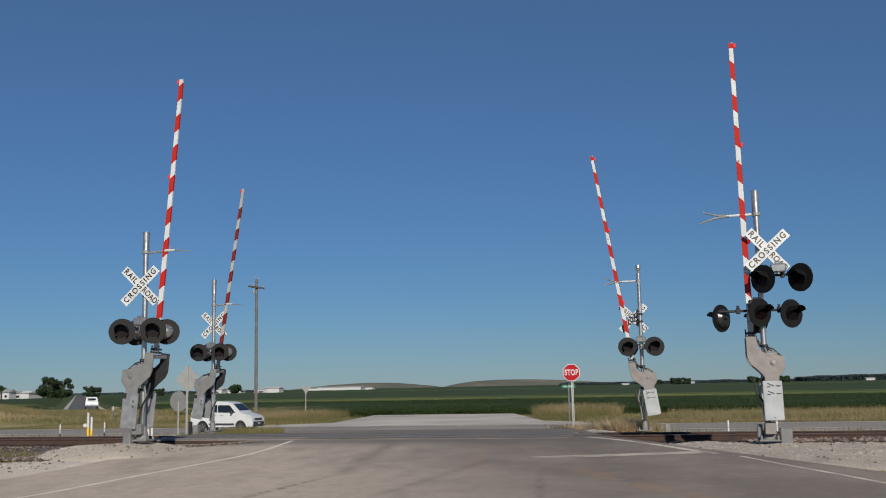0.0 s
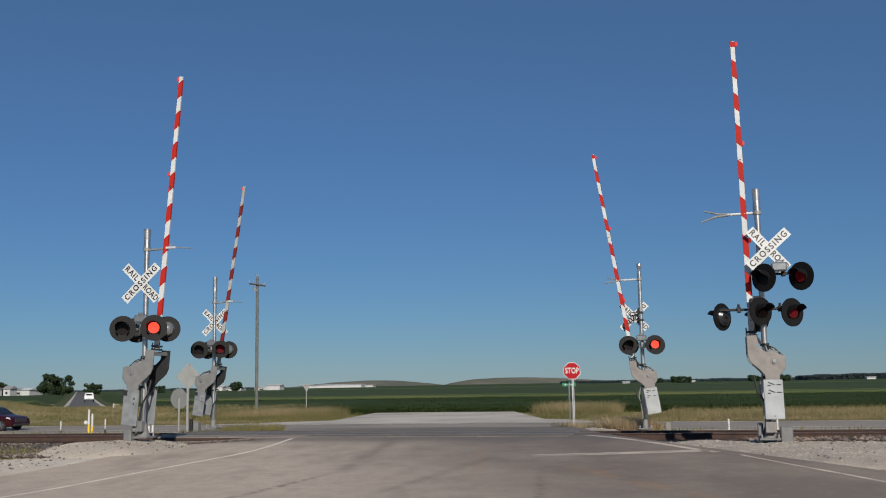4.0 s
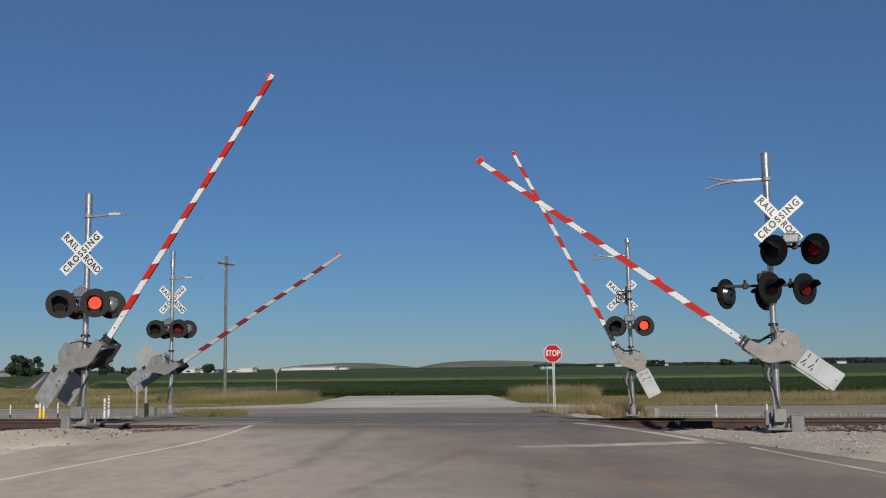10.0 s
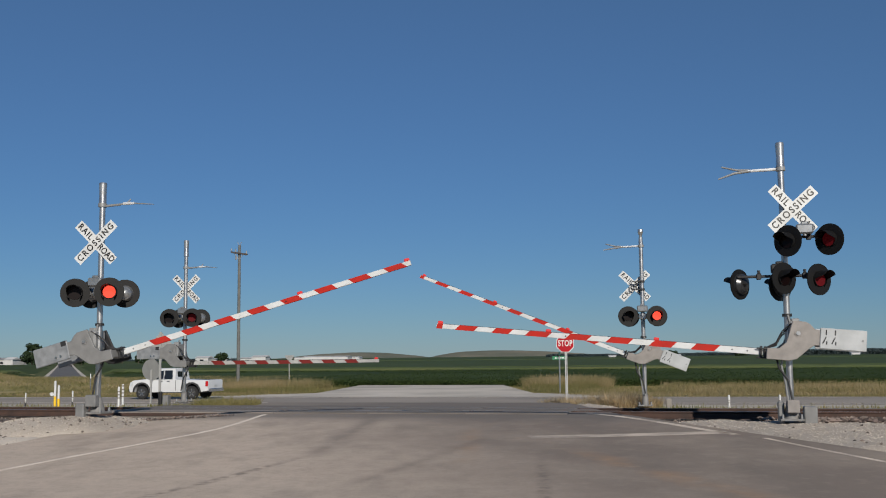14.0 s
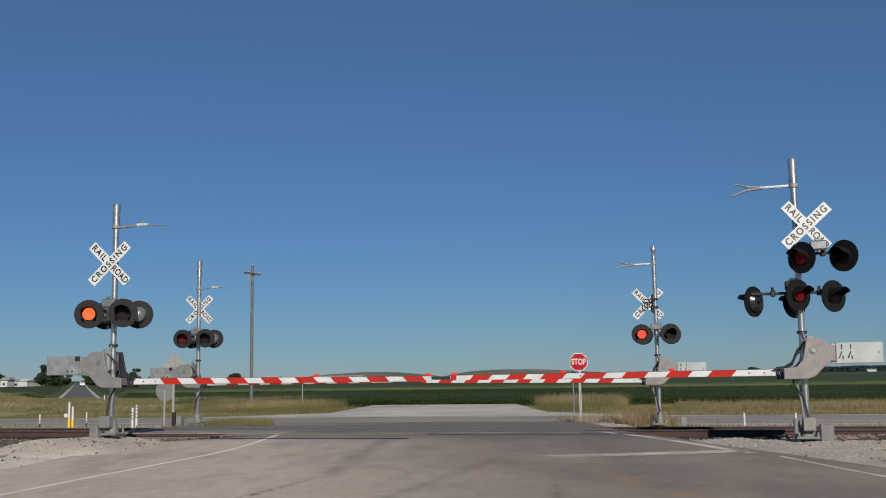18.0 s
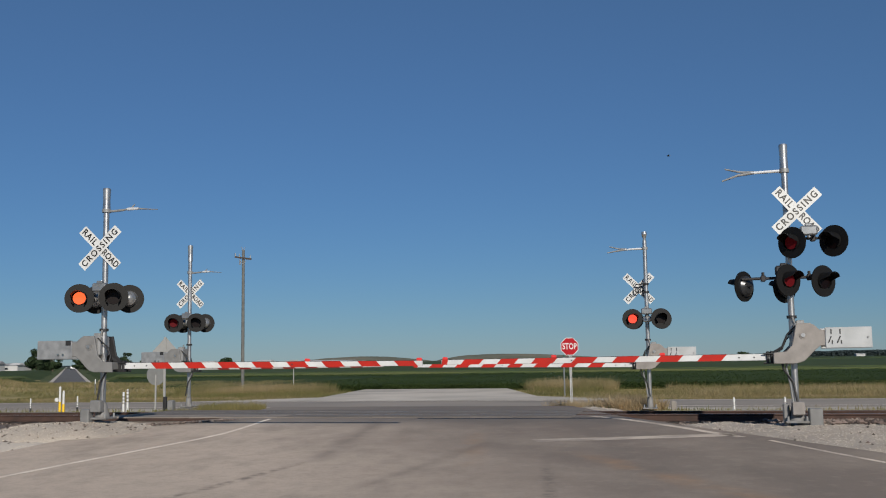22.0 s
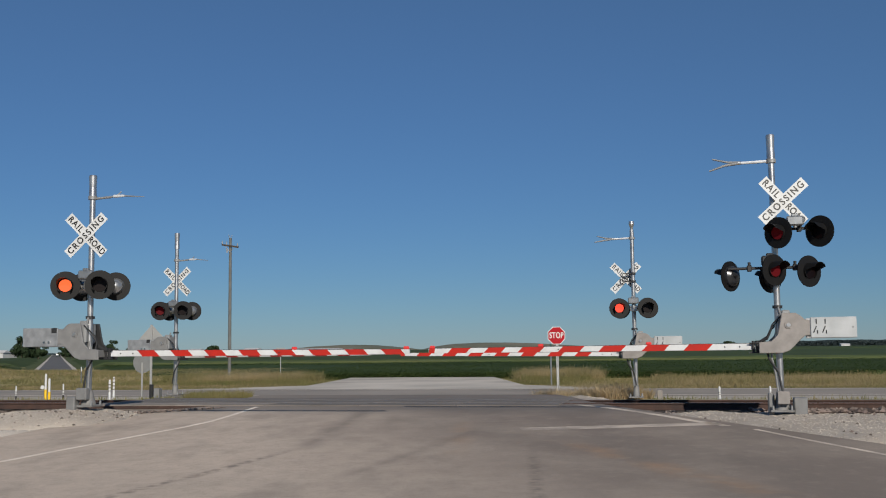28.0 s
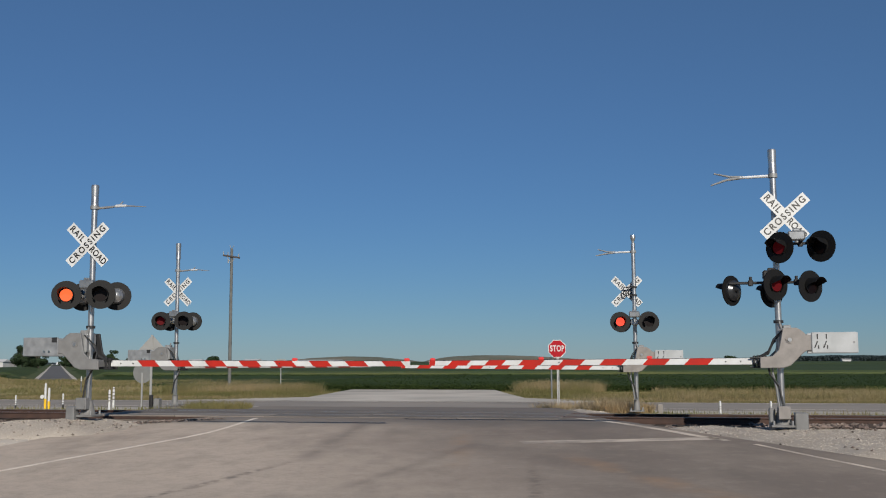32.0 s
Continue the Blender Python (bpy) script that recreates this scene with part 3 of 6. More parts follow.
sheet("ballast_bed", [-300, -80] + list(np.arange(-40, 40.1, 0.6)) + [80, 300], [i / 16 for i in range(17)], bed_point, BALLAST, "dark brown stone bed under the track", "ballast")


def ballast_place(rng):
    while True:
        s = rng.uniform(-30, 24)
        n = rng.uniform(-3.4, 2.4) if s > -8 else rng.uniform(-7.0, 2.0)
        x, y = xy(s, n)
        if not -6.4 < x < 4.2:
            return x, y, land_z(n) + 0.015 + max(0, 0.06 - 0.05 * abs(abs(n) - 1.9))


stones("ballast", 14000, ballast_place, 0.03, 0.075, BALLAST, "dark brown railway ballast stones", 3)


def bank(name, outline, height, label, seed, base=land_z):
    """A low bank of pale gravel: a fine grid inside an outline, rising from its rim to a crown."""
    ox, oy = np.array(outline)[:, 0], np.array(outline)[:, 1]
    step = 0.16 if height > 0.12 else 0.3
    k = len(outline)
    gx, gy = np.arange(ox.min() - step, ox.max() + 2 * step, step), np.arange(oy.min() - step, oy.max() + 2 * step, step)
    verts, index = [], {}
    for j, y in enumerate(gy):
        for i, x in enumerate(gx):
            near, inside = 9.0, False
            for p in range(k):
                x0, y0, x1, y1 = ox[p], oy[p], ox[(p + 1) % k], oy[(p + 1) % k]
                if (y0 > y) != (y1 > y) and x < (x1 - x0) * (y - y0) / (y1 - y0) + x0:
                    inside = not inside
                f = max(0.0, min(1.0, ((x - x0) * (x1 - x0) + (y - y0) * (y1 - y0)) / ((x1 - x0) ** 2 + (y1 - y0) ** 2)))
                near = min(near, math.hypot(x - x0 - f * (x1 - x0), y - y0 - f * (y1 - y0)))
            d = near if inside else -near
            d += 0.14 * noise.noise(Vector((x * 0.9, y * 0.9, seed)))
            if d < -0.35:
                continue
            g = base(sn(x, y)[1])
            rise = (height - g) * (1 - math.exp(-max(d, 0) / 0.55))
            z = g + rise - (0.25 if d < 0 else 0.0) * min(1, -d / 0.2) + 0.03 * noise.noise(Vector((x * 1.6, y * 1.6, 5))) + 0.018 * noise.noise(Vector((x * 6, y * 6, 8)))
            index[i, j] = len(verts)
            verts.append((x, y, z + 0.015))
    faces = [tuple(index[c] for c in ((i, j), (i + 1, j), (i + 1, j + 1), (i, j + 1))) for i, j in index
             if all(c in index for c in ((i + 1, j), (i + 1, j + 1), (i, j + 1)))]
    return tagged(raw(name, verts, faces, GRAVEL, smooth=True), label, "gravel", "", "structure"), None, None


BANKS = []
for out, h, seed in (([(-10.5, 22.8), (-10.0, 21.3), (-8.8, 20.5), (-7.4, 21.1), (-6.7, 22.6), (-6.6, 24.4), (-7.6, 24.8), (-8.9, 24.4), (-10.1, 23.8)], 0.355, 1),
                     ([(4.3, 24.4), (4.9, 21.8), (5.6, 19.2), (6.4, 16.2), (9.5, 15.0), (18, 15.0), (18, 19.6), (9, 22.2), (6, 23.6)], 0.17, 2),
                     ([(3.95, 29.2), (3.95, 33.5), (4.35, 38.5), (5.4, 41.5), (6.0, 38.0), (5.6, 33.0), (5.2, 29.6)], -0.04, 4),
                     ([(-22, 20.4), (-20, 16.0), (-12, 14.0), (-9.3, 14.5), (-7.7, 20.8), (-9.5, 21.5), (-14, 20.8)], 0.10, 3),
                     ([(-7.9, 22.2), (-7.25, 23.6), (-6.95, 24.55), (-6.4, 25.0), (-5.75, 25.6), (-5.75, 25.9), (-6.5, 26.0), (-7.8, 26.1), (-8.6, 25.0)], 0.15, 5)):
    BANKS.append(bank("gravel_shoulder", out, h, "pale crushed limestone shoulder beside the road", seed, land_z if seed < 5 else lambda n: road_z(n) - 0.07))


def on_bank(which):
    from_ob = BANKS[which][0]
    tris = [(p.center.copy(), p.area) for p in from_ob.data.polygons]
    w = np.array([a for _, a in tris])
    w /= w.sum()

    def place(rng):
        p = from_ob.data.polygons[rng.choice(len(w), p=w)]
        vs_ = [from_ob.data.vertices[i].co for i in p.vertices]
        a = rng.dirichlet(np.ones(min(4, len(vs_))))
        q = sum((v * float(k) for v, k in zip(vs_, a)), Vector())
        return q.x, q.y, q.z
    return place


stones("loose_gravel", 9000, on_bank(0), 0.006, 0.020, GRAVEL, "loose pale limestone gravel", 5)
stones("loose_gravel", 5000, on_bank(3), 0.010, 0.028, GRAVEL, "loose pale limestone gravel", 8)
stones("loose_gravel", 900, on_bank(4), 0.006, 0.020, GRAVEL, "loose pale limestone gravel", 9)


def spilled(rng):
    """Dark stones dragged along the edge of the pavement beside the panels."""
    f = rng.uniform(0, 1)
    x, y = -7.9 + 2.4 * f + rng.normal(0, 0.10), 23.7 + 2.0 * f + rng.normal(0, 0.10)
    return x, y, road_z(sn(x, y)[1]) + 0.025


stones("spilled_ballast", 260, spilled, 0.02, 0.06, BALLAST, "dark ballast stones spilled on the pavement edge", 10)
stones("loose_gravel", 24000, on_bank(1), 0.007, 0.024, GRAVEL, "loose pale limestone gravel", 6)


def dark_skirt(rng):
    """Dark stones spilled below the track, round the foot of the gravel bank."""
    x = rng.uniform(-17, -9.0)
    y = rng.uniform(20.8, 24.6) + max(0.0, -9.5 - x) * 0.2
    return x, y, land_z(sn(x, y)[1]) + 0.09


def dark_foot(rng):
    """Dark stones below the rail, spilling on to the pale gravel."""
    x = rng.uniform(7.2, 17.5)
    n = -1.3 - 3.2 * rng.random() ** 1.6
    y = O27 + (n - x * S13) / C13
    return x, y, max(land_z(n), 0.13 if y < 22.0 else 0.0) + 0.06


stones("ballast", 1500, dark_foot, 0.03, 0.13, BALLAST, "dark brown railway ballast stones", 9)
stones("ballast", 2600, dark_skirt, 0.03, 0.075, BALLAST, "dark brown railway ballast stones", 4)
stones("loose_gravel", 1500, on_bank(2), 0.012, 0.03, GRAVEL, "loose pale limestone gravel", 10)
for which, count in ((0, 260), (1, 260), (3, 600), (4, 160)):
    stones("dark_stones", count, on_bank(which), 0.015, 0.05, BALLAST, "scattered dark brown stones on the gravel", 40 + which)

# ---- crossing signals ----
BRACKET = [(0.587, -0.344), (0.344, -0.324), (0.22, -0.20), (0.18, -0.04), (0.14, 0.16), (0.12, 0.243), (-0.14, 0.243), (-0.22, 0.20), (-0.324, 0.10), (-0.547, 0.08),
           (-0.547, -0.215), (-0.324, -0.22), (-0.22, -0.30), (-0.1, -0.425), (0.0, -0.52), (0.14, -0.567), (0.587, -0.567)]
LAMPS, GATES = [], {}
# the red bands of each arm, from the hub outwards, and its marker lamps
BANDS = {"nl": ([(1.42 + 0.803 * i, 1.835 + 0.803 * i) for i in range(8)], (7.53, 5.05)),
         "nr": ([(1.55, 2.03), (2.43, 2.89), (3.33, 3.80), (4.21, 4.67), (5.07, 5.55), (5.92, 6.30), (6.70, 7.12), (7.46, 7.59)], (7.52, 5.1, 2.8)),
         "fl": ([(1.42 + 0.803 * i, 1.835 + 0.803 * i) for i in range(7)], (7.3,)),
         "fr": ([(1.65 + 0.893 * i, 2.09 + 0.893 * i) for i in range(8)], (7.92, 5.3, 2.7))}


def disc(bm, m, r, n=28):
    bmesh.ops.create_circle(bm, cap_ends=True, segments=n, radius=r, matrix=m @ pose(0, 0, 0, 90))


def flasher(parent, x, y, z, yaw, tilt=0, side="", faint=False, snout=0.0, warm=False):
    """One flashing lamp: it faces -y before the yaw. Its lit disc slides forward through the lens ring to flash."""
    m = pose(x, y, z, tilt, 0, yaw)
    bm = bmesh.new()
    tube(bm, (0, -0.012, 0), (0, 0.012, 0), 0.322, n=36)
    back = part("lamp", bm, BLACK, parent, "round black lamp background")
    back.matrix_basis = m
    # housing behind
    bm = bmesh.new()
    if snout:
        tube(bm, (0, 0.07, 0), (0, 0.012, 0), 0.215, 0.225, 24)
        tube(bm, (0, 0.13, 0), (0, 0.07, 0), 0.15, 0.215, 24)
        tube(bm, (0, 0.16, 0), (0, 0.13, 0), 0.05, 0.15, 20)
    else:
        tube(bm, (0, 0.14, 0), (0, 0.012, 0), 0.15, 0.185, 22)
        tube(bm, (0, 0.20, 0), (0, 0.14, 0), 0.09, 0.15, 20)
        tube(bm, (0, 0.24, 0), (0, 0.20, 0), 0.03, 0.09, 16)
    smooth(part("lamp_housing", bm, DARK_GLASS if snout else HOUSING, back))
    # hood: upper three quarters of a tube, longer at the top
    bm = bmesh.new()
    k = 22
    ring = []
    for i in range(k + 1):
        a = radians(-50 + 280 * i / k)
        ln = (0.05 if snout else 0.13) + (0.19 + snout) * min(1.0, max(0.0, (math.sin(a) - 0.15 + 2.2 * snout) / 0.42))
        row = [bm.verts.new((r * math.cos(a), yy, r * math.sin(a))) for r, yy in ((0.172, -0.012), (0.172, -0.012 - ln), (0.164, -0.012 - ln), (0.164, -0.012))]
        ring.append(row)
    for p, q in zip(ring, ring[1:]):
        for j in range(3):
            bm.faces.new((p[j], p[j + 1], q[j + 1], q[j]))
    bmesh.ops.recalc_face_normals(bm, faces=bm.faces)
    smooth(part("hood", bm, BLACK, back))
    bm = bmesh.new()
    tube(bm, (0, -0.022, 0), (0, -0.0125, 0), 0.155, n=28)
    part("lens", bm, LENS, back)
    if side:
        bm = bmesh.new()
        tube(bm, (0, -0.008, 0), (0, 0.0, 0), 0.138, n=28)
        if not faint:
            k = len(bm.faces)
            tube(bm, (0, -0.0095, 0), (0, -0.004, 0), 0.085, n=24)
            bm.faces.ensure_lookup_table()
            for f in bm.faces[k:]:
                f.material_index = 1
        g = part("light_element", bm, FAINT if faint else [WARM_GLOW, WARM_HOT] if warm else [GLOW, HOT], back)
        LAMPS.append((g, side))
    return back


def crossbuck(parent, x, y, z, yaw, roll=0.0):
    bm = bmesh.new()
    for a in (45, -45):
        box(bm, (0, 0.004 if a > 0 else -0.004, 0), (1.22, 0.006, 0.229), 0.0, pose(0, 0, 0, 0, a, 0))
    cb = part("crossbuck", bm, WHITE, parent, "white crossed boards with black lettering")
    cb.matrix_basis = pose(x, y, z, 0, roll, yaw)
    writing("CROSSING", 0.20, INK, cb, pose(0, -0.0095, 0, 0, -45, 0), squeeze=0.92, gap=1.36)
    writing("RAIL", 0.20, INK, cb, pose(0, -0.0015, 0, 0, 45, 0) @ Matrix.Translation((-0.355, 0, 0)), squeeze=0.92, gap=1.22)
    writing("ROAD", 0.20, INK, cb, pose(0, -0.0015, 0, 0, 45, 0) @ Matrix.Translation((0.355, 0, 0)), squeeze=0.84, gap=1.08)
    bm = bmesh.new()
    box(bm, (0, 0.05, 0), (0.26, 0.08, 0.05), 0.004)
    box(bm, (0, 0.05, 0.12), (0.16, 0.05, 0.03), 0.004)
    part("bracket", bm, GALV, cb)
    return cb


def gate(sig, key, m, hub, length, pale):
    """The moving gate: two bracket plates on a shaft, counterweights and a striped arm. m: 1 where the arm points to +x."""
    bm = bmesh.new()
    pts = [(p[0] * m, p[1]) for p in (BRACKET if m > 0 else BRACKET[::-1])]
    plate(bm, pts, -0.36, -0.30, 0.012)
    tube(bm, (0, -0.36, 0), (0, 0.46, 0), 0.05, n=14)
    tube(bm, (0, -0.375, 0), (0, -0.34, 0), 0.075, n=14)
    box(bm, (0.50 * m, 0.04, -0.43), (0.10, 0.74, 0.16), 0.01)
    g = part("gate_mechanism", bm, GREY_PAINT if pale else COOL_GREY, sig, "grey painted S-shaped gate bracket")
    g.matrix_basis = pose(hub[0], 0, hub[1])
    # on the left signals the rear plate's shade is put into its dark colour
    part("rear_bracket", plate(bmesh.new(), pts, 0.40, 0.46, 0.012), DARK if not pale else STEEL_GREY, g, "rear bracket plate, coloured as shaded on the left signals")
    for k in range(3):
        bm = bmesh.new()
        loop = [(0.12 * m - 0.05 * k * m, -0.2 + 0.12 * k, 0.2), (0.30 * m, -0.16 + 0.1 * k, 0.02 - 0.05 * k), (0.40 * m, -0.1, -0.22 - 0.03 * k), (0.62 * m, -0.05, -0.36)]
        for p, q in zip(loop, loop[1:]):
            tube(bm, p, q, 0.014, n=6)
        part("cable", bm, DARK, g)
    GATES[key] = (g, m, hub)
    # counterweights
    for y, w in ((-0.36, 0.05), (0.475, 0.05)):
        bm = bmesh.new()
        box(bm, (-0.855 * m, y, -0.065), (0.88, w, 0.42), 0.015)
        cw = part("counterweight", bm, PALE_PAINT if pale else SLAB_GREY, g, "pale steel counterweight slab with dark marks" if pale else "")
        if y < 0 and not pale:
            part("slot", box(bmesh.new(), (-0.50 * m, y - 0.027, 0.09), (0.13, 0.012, 0.11), 0), DARK, g)
            for dx in (-0.62, -0.74):
                part("bolt", tube(bmesh.new(), (dx * m, y - 0.045, -0.17), (dx * m, y - 0.02, -0.17), 0.028, n=8), CHROME, g)
        if y < 0 and pale:
            part("bolt", tube(bmesh.new(), (-1.22 * m, y - 0.035, -0.06), (-1.22 * m, y - 0.02, -0.06), 0.022, n=8), STEEL_GREY, g)
            for dx, dz, sz, tilt in ((-0.53, 0.06, 0.10, 0), (-0.50, -0.10, 0.15, -24), (-0.545, -0.15, 0.07, 0), (-0.70, 0.06, 0.10, 0), (-0.67, -0.10, 0.15, -24), (-0.715, -0.15, 0.07, 0)):
                part("slot", box(bmesh.new(), (0, 0, 0), (0.022, 0.006, sz), 0), DARK, g).matrix_basis = pose(dx * m, y - 0.028, dz, 0, tilt * m, 0)
    part("hub_bolt", tube(bmesh.new(), (0, -0.395, 0), (0, -0.37, 0), 0.042, 0.034, n=12), GALV, g)
    # adapter clamps
    bm = bmesh.new()
    for dx in (0.60, 0.68):
        box(bm, (dx * m, 0, -0.43), (0.05, 0.16, 0.24), 0.01)
    for dz in (-0.55, -0.36):
        tube(bm, (0.57 * m, -0.09, dz), (0.77 * m, -0.09, dz), 0.016, n=8)
    part("arm_clamp", bm, DARK, g)
    # the arm
    x0, x1 = 0.62, length
    h0, h1 = 0.067, 0.051

    def half(x):
        return h0 + (h1 - h0) * (x - x0) / (x1 - x0)
    bm = bmesh.new()
    plate(bm, [(x0 * m, -0.43 - half(x0)), (x1 * m, -0.43 - half(x1)), (x1 * m, -0.43 + half(x1)), (x0 * m, -0.43 + half(x0))][::m], -0.028, 0.028, 0.006)
    arm = part("arm", bm, DULL_WHITE if key == "fl" else WHITE, g, "long white gate arm with red stripes")
    bands, lights = BANDS[key]
    for a, b in bands:
        b = min(b, x1 - 0.01)
        hh = half((a + b) / 2) + 0.003
        sl = min(hh * 0.95, (x1 - b) * 0.9)
        bm = bmesh.new()
        q = [((a + sl) * m, -0.43 - hh), ((b + sl) * m, -0.43 - hh), ((b - sl) * m, -0.43 + hh), ((a - sl) * m, -0.43 + hh)]
        plate(bm, q[::m], -0.0315, 0.0315)
        part("red_band", bm, DULL_RED if key == "fl" else RED, g)
    for xx in lights:
        bm = bmesh.new()
        z0 = -0.43 + half(xx)
        box(bm, (xx * m, 0, z0 + 0.032), (0.115, 0.075, 0.064), 0.018)
        part("arm_lamp", bm, TIP_LAMP, g, "small glowing red marker lamp")
    for xx in (0.95, 1.25, x1 * 0.62):
        part("arm_bolt", tube(bmesh.new(), (xx * m, -0.036, -0.43), (xx * m, 0.036, -0.43), 0.016, n=8), DARK, g)
    bm = bmesh.new()
    tube(bm, (x0 * m, 0.05, -0.43 + h0), (x1 * 0.98 * m, 0.034, -0.43 + h1), 0.009, n=6)
    part("cable", bm, DARK, g)
    return g


def fork(sig, key, z, m, length):
    """The bare forked rod near the mast's top: dark tines and one bright length that paints in a highlight."""
    bm, bright = bmesh.new(), bmesh.new()
    tine = bmesh.new()
    if m > 0:
        tube(bm, (0.06, 0, z - 0.02), (0.36 * length, 0, z), 0.028, n=8)
        tube(bm, (0.36 * length, 0, z), (0.50 * length, 0.02, z + 0.04), 0.022, n=8)
        tube(bm, (0.50 * length, 0.02, z + 0.04), (0.56 * length, 0.03, z + 0.12), 0.020, 0.014, n=8)
        tube(tine, (0.62 * length, -0.03, z + 0.012), (1.06 * length, -0.05, z - 0.04), 0.020, 0.008, n=8)
        tube(bright, (0.44 * length, -0.02, z + 0.012), (0.66 * length, -0.03, z + 0.010), 0.036, 0.028, n=8)
    else:
        far = 0.10 if key == "nr" else 0.04
        tube(bright, (-0.06, 0, z), (-0.55 * length, 0, z - 0.01), 0.034, 0.030, n=8)
        tube(bm, (-0.50 * length, 0, z), (-0.72 * length, 0.02, z + 0.02), 0.028, 0.024, n=8)
        tube(bm, (-0.72 * length, 0.02, z + 0.02), (-0.99 * length, 0.05, z + 0.11), 0.024, 0.016, n=8)
        tube(tine, (-0.50 * length, 0, z - 0.01), (-0.78 * length, -0.02, z - 0.05), 0.030, 0.026, n=8)
        tube(tine, (-0.78 * length, -0.02, z - 0.05), (-1.05 * length, -0.04, z - 0.06 - far), 0.026, 0.016, n=8)
    smooth(part("collar", tube(bmesh.new(), (0, 0, z - 0.04), (0, 0, z + 0.04), 0.098, n=16), STEEL_GREY, sig))
    rod = smooth(part("forked_rod", bm, STEEL_GREY, sig))
    smooth(part("painted_glint", bright, ROD_GLINT, rod, "bright length of rod, its highlight put into the colour"))
    smooth(part("tine", tine, STEEL_GREY, rod))


def signal(name, key, x, y, z, height, m, hub, label, pale, buck, fork_z, fork_len, lamps, length=7.75, boxes=()):
    sig = thing(name, x, y, z, TURN, label, "crossing signal", "signals at the crossing")
    bm = bmesh.new()
    tube(bm, (0, 0, 0.3), (0, 0, height - 0.55), 0.066, n=18)
    smooth(part("mast", bm, GALV, sig))
    bm = bmesh.new()
    if key == "fr":
        # a small finial on a thin neck
        tube(bm, (0, 0, height - 0.56), (0, 0, height - 0.27), 0.070, 0.066, n=18)
        tube(bm, (0, 0, height - 0.27), (0, 0, height - 0.19), 0.042, 0.052, n=14)
        tube(bm, (0, 0, height - 0.19), (0, 0, height - 0.09), 0.058, 0.086, n=18)
        tube(bm, (0, 0, height - 0.09), (0, 0, height), 0.090, 0.082, n=18)
    else:
        tube(bm, (0, 0, height - 0.56), (0, 0, height - 0.28), 0.088, 0.080, n=18)
        tube(bm, (0, 0, height - 0.28), (0, 0, height - 0.03), 0.080, 0.090, n=18)
        tube(bm, (0, 0, height - 0.03), (0, 0, height), 0.090, 0.078, n=18)
    smooth(part("mast_cap", bm, GALV, sig))
    # cast foot, anchor bolts and slab
    bm = bmesh.new()
    tube(bm, (0, 0, 0.07), (0, 0, 0.40), 0.17 if key[0] == "n" else 0.11, 0.085, n=16)
    box(bm, (0, 0, 0.05), (0.46, 0.46, 0.045), 0.01)
    smooth(part("foot", bm, DULL, sig), 30)
    for dx in (-0.18, 0.18):
        for dy in (-0.18, 0.18):
            part("anchor_bolt", tube(bmesh.new(), (dx, dy, 0.03), (dx, dy, 0.16), 0.024, n=8), STEEL_GREY, sig)
    part("foundation", box(bmesh.new(), (0, 0, -0.29), (0.40, 0.40, 0.46), 0.03), CONCRETE, sig)
    if key[0] == "n":
        bm = bmesh.new()
        box(bm, (-0.02 * m, -0.19, 0.32), (0.25, 0.17, 0.27), 0.02)
        box(bm, (-0.02 * m, -0.285, 0.32), (0.22, 0.02, 0.24), 0.006)
        part("junction_box", bm, GREY_PAINT if m < 0 else COOL_GREY, sig, "grey junction box on the mast foot")
    # conduit that loops from the foot to the gate
    bm = bmesh.new()
    pts = [(-0.02 * m, -0.19, 0.42), (0.05 * m, -0.18, 0.85), (0.22 * m, -0.2, 1.1), (0.28 * m, -0.15, 1.45)]
    for p, q in zip(pts, pts[1:]):
        tube(bm, p, q, 0.022, n=8)
    part("conduit", bm, DARK, sig)
    for k, (ox, oy) in enumerate(((0.10, -0.12),)):
        bm = bmesh.new()
        pts = [(ox * m * 0.6, oy, 0.4), (ox * m, oy * 1.3, 0.8), (ox * m * 1.7, oy * 1.4, 1.15), (ox * m * 0.9, oy * 1.2, 1.5)]
        for p, q in zip(pts, pts[1:]):
            tube(bm, p, q, 0.022, n=8)
        part("conduit", bm, STEEL_GREY, sig)
    # crank and cable gland on top of the motor
    bm = bmesh.new()
    box(bm, (hub[0] * 0.9, 0.04, hub[1] + 0.26), (0.16, 0.26, 0.10), 0.02)
    tube(bm, (hub[0] * 0.9 + 0.1 * m, -0.08, hub[1] + 0.2), (hub[0] * 0.9 + 0.15 * m, -0.1, hub[1] + 0.38), 0.022, n=8)
    part("crank", bm, STEEL_GREY, sig)
    # gate motor housing round the mast
    bm = bmesh.new()
    box(bm, (hub[0] * 0.9, 0.02, hub[1] + 0.02), (0.30, 0.44, 0.46), 0.04)
    part("gate_motor", bm, STEEL_GREY, sig, "dark grey gate motor housing")
    for dz in (-0.36, 0.38):
        part("clamp", tube(bmesh.new(), (0, 0, hub[1] + dz - 0.03), (0, 0, hub[1] + dz + 0.03), 0.10, n=14), DARK, sig)
    gate(sig, key, m, hub, length, pale)
    crossbuck(sig, *buck)
    fork(sig, key, fork_z, m, fork_len)
    if key == "fr":
        for dz in (-0.13, 0.13):
            bm = bmesh.new()
            tube(bm, (0, 0, buck[2] + dz - 0.035), (0, 0, buck[2] + dz + 0.035), 0.088, n=16)
            box(bm, (buck[0] * 0.5, -0.06, buck[2] + dz), (abs(buck[0]) + 0.16, 0.03, 0.035), 0.006)
            part("crossbuck_clamp", bm, DARK, sig, "black band clamp round the mast")
        bm = bmesh.new()
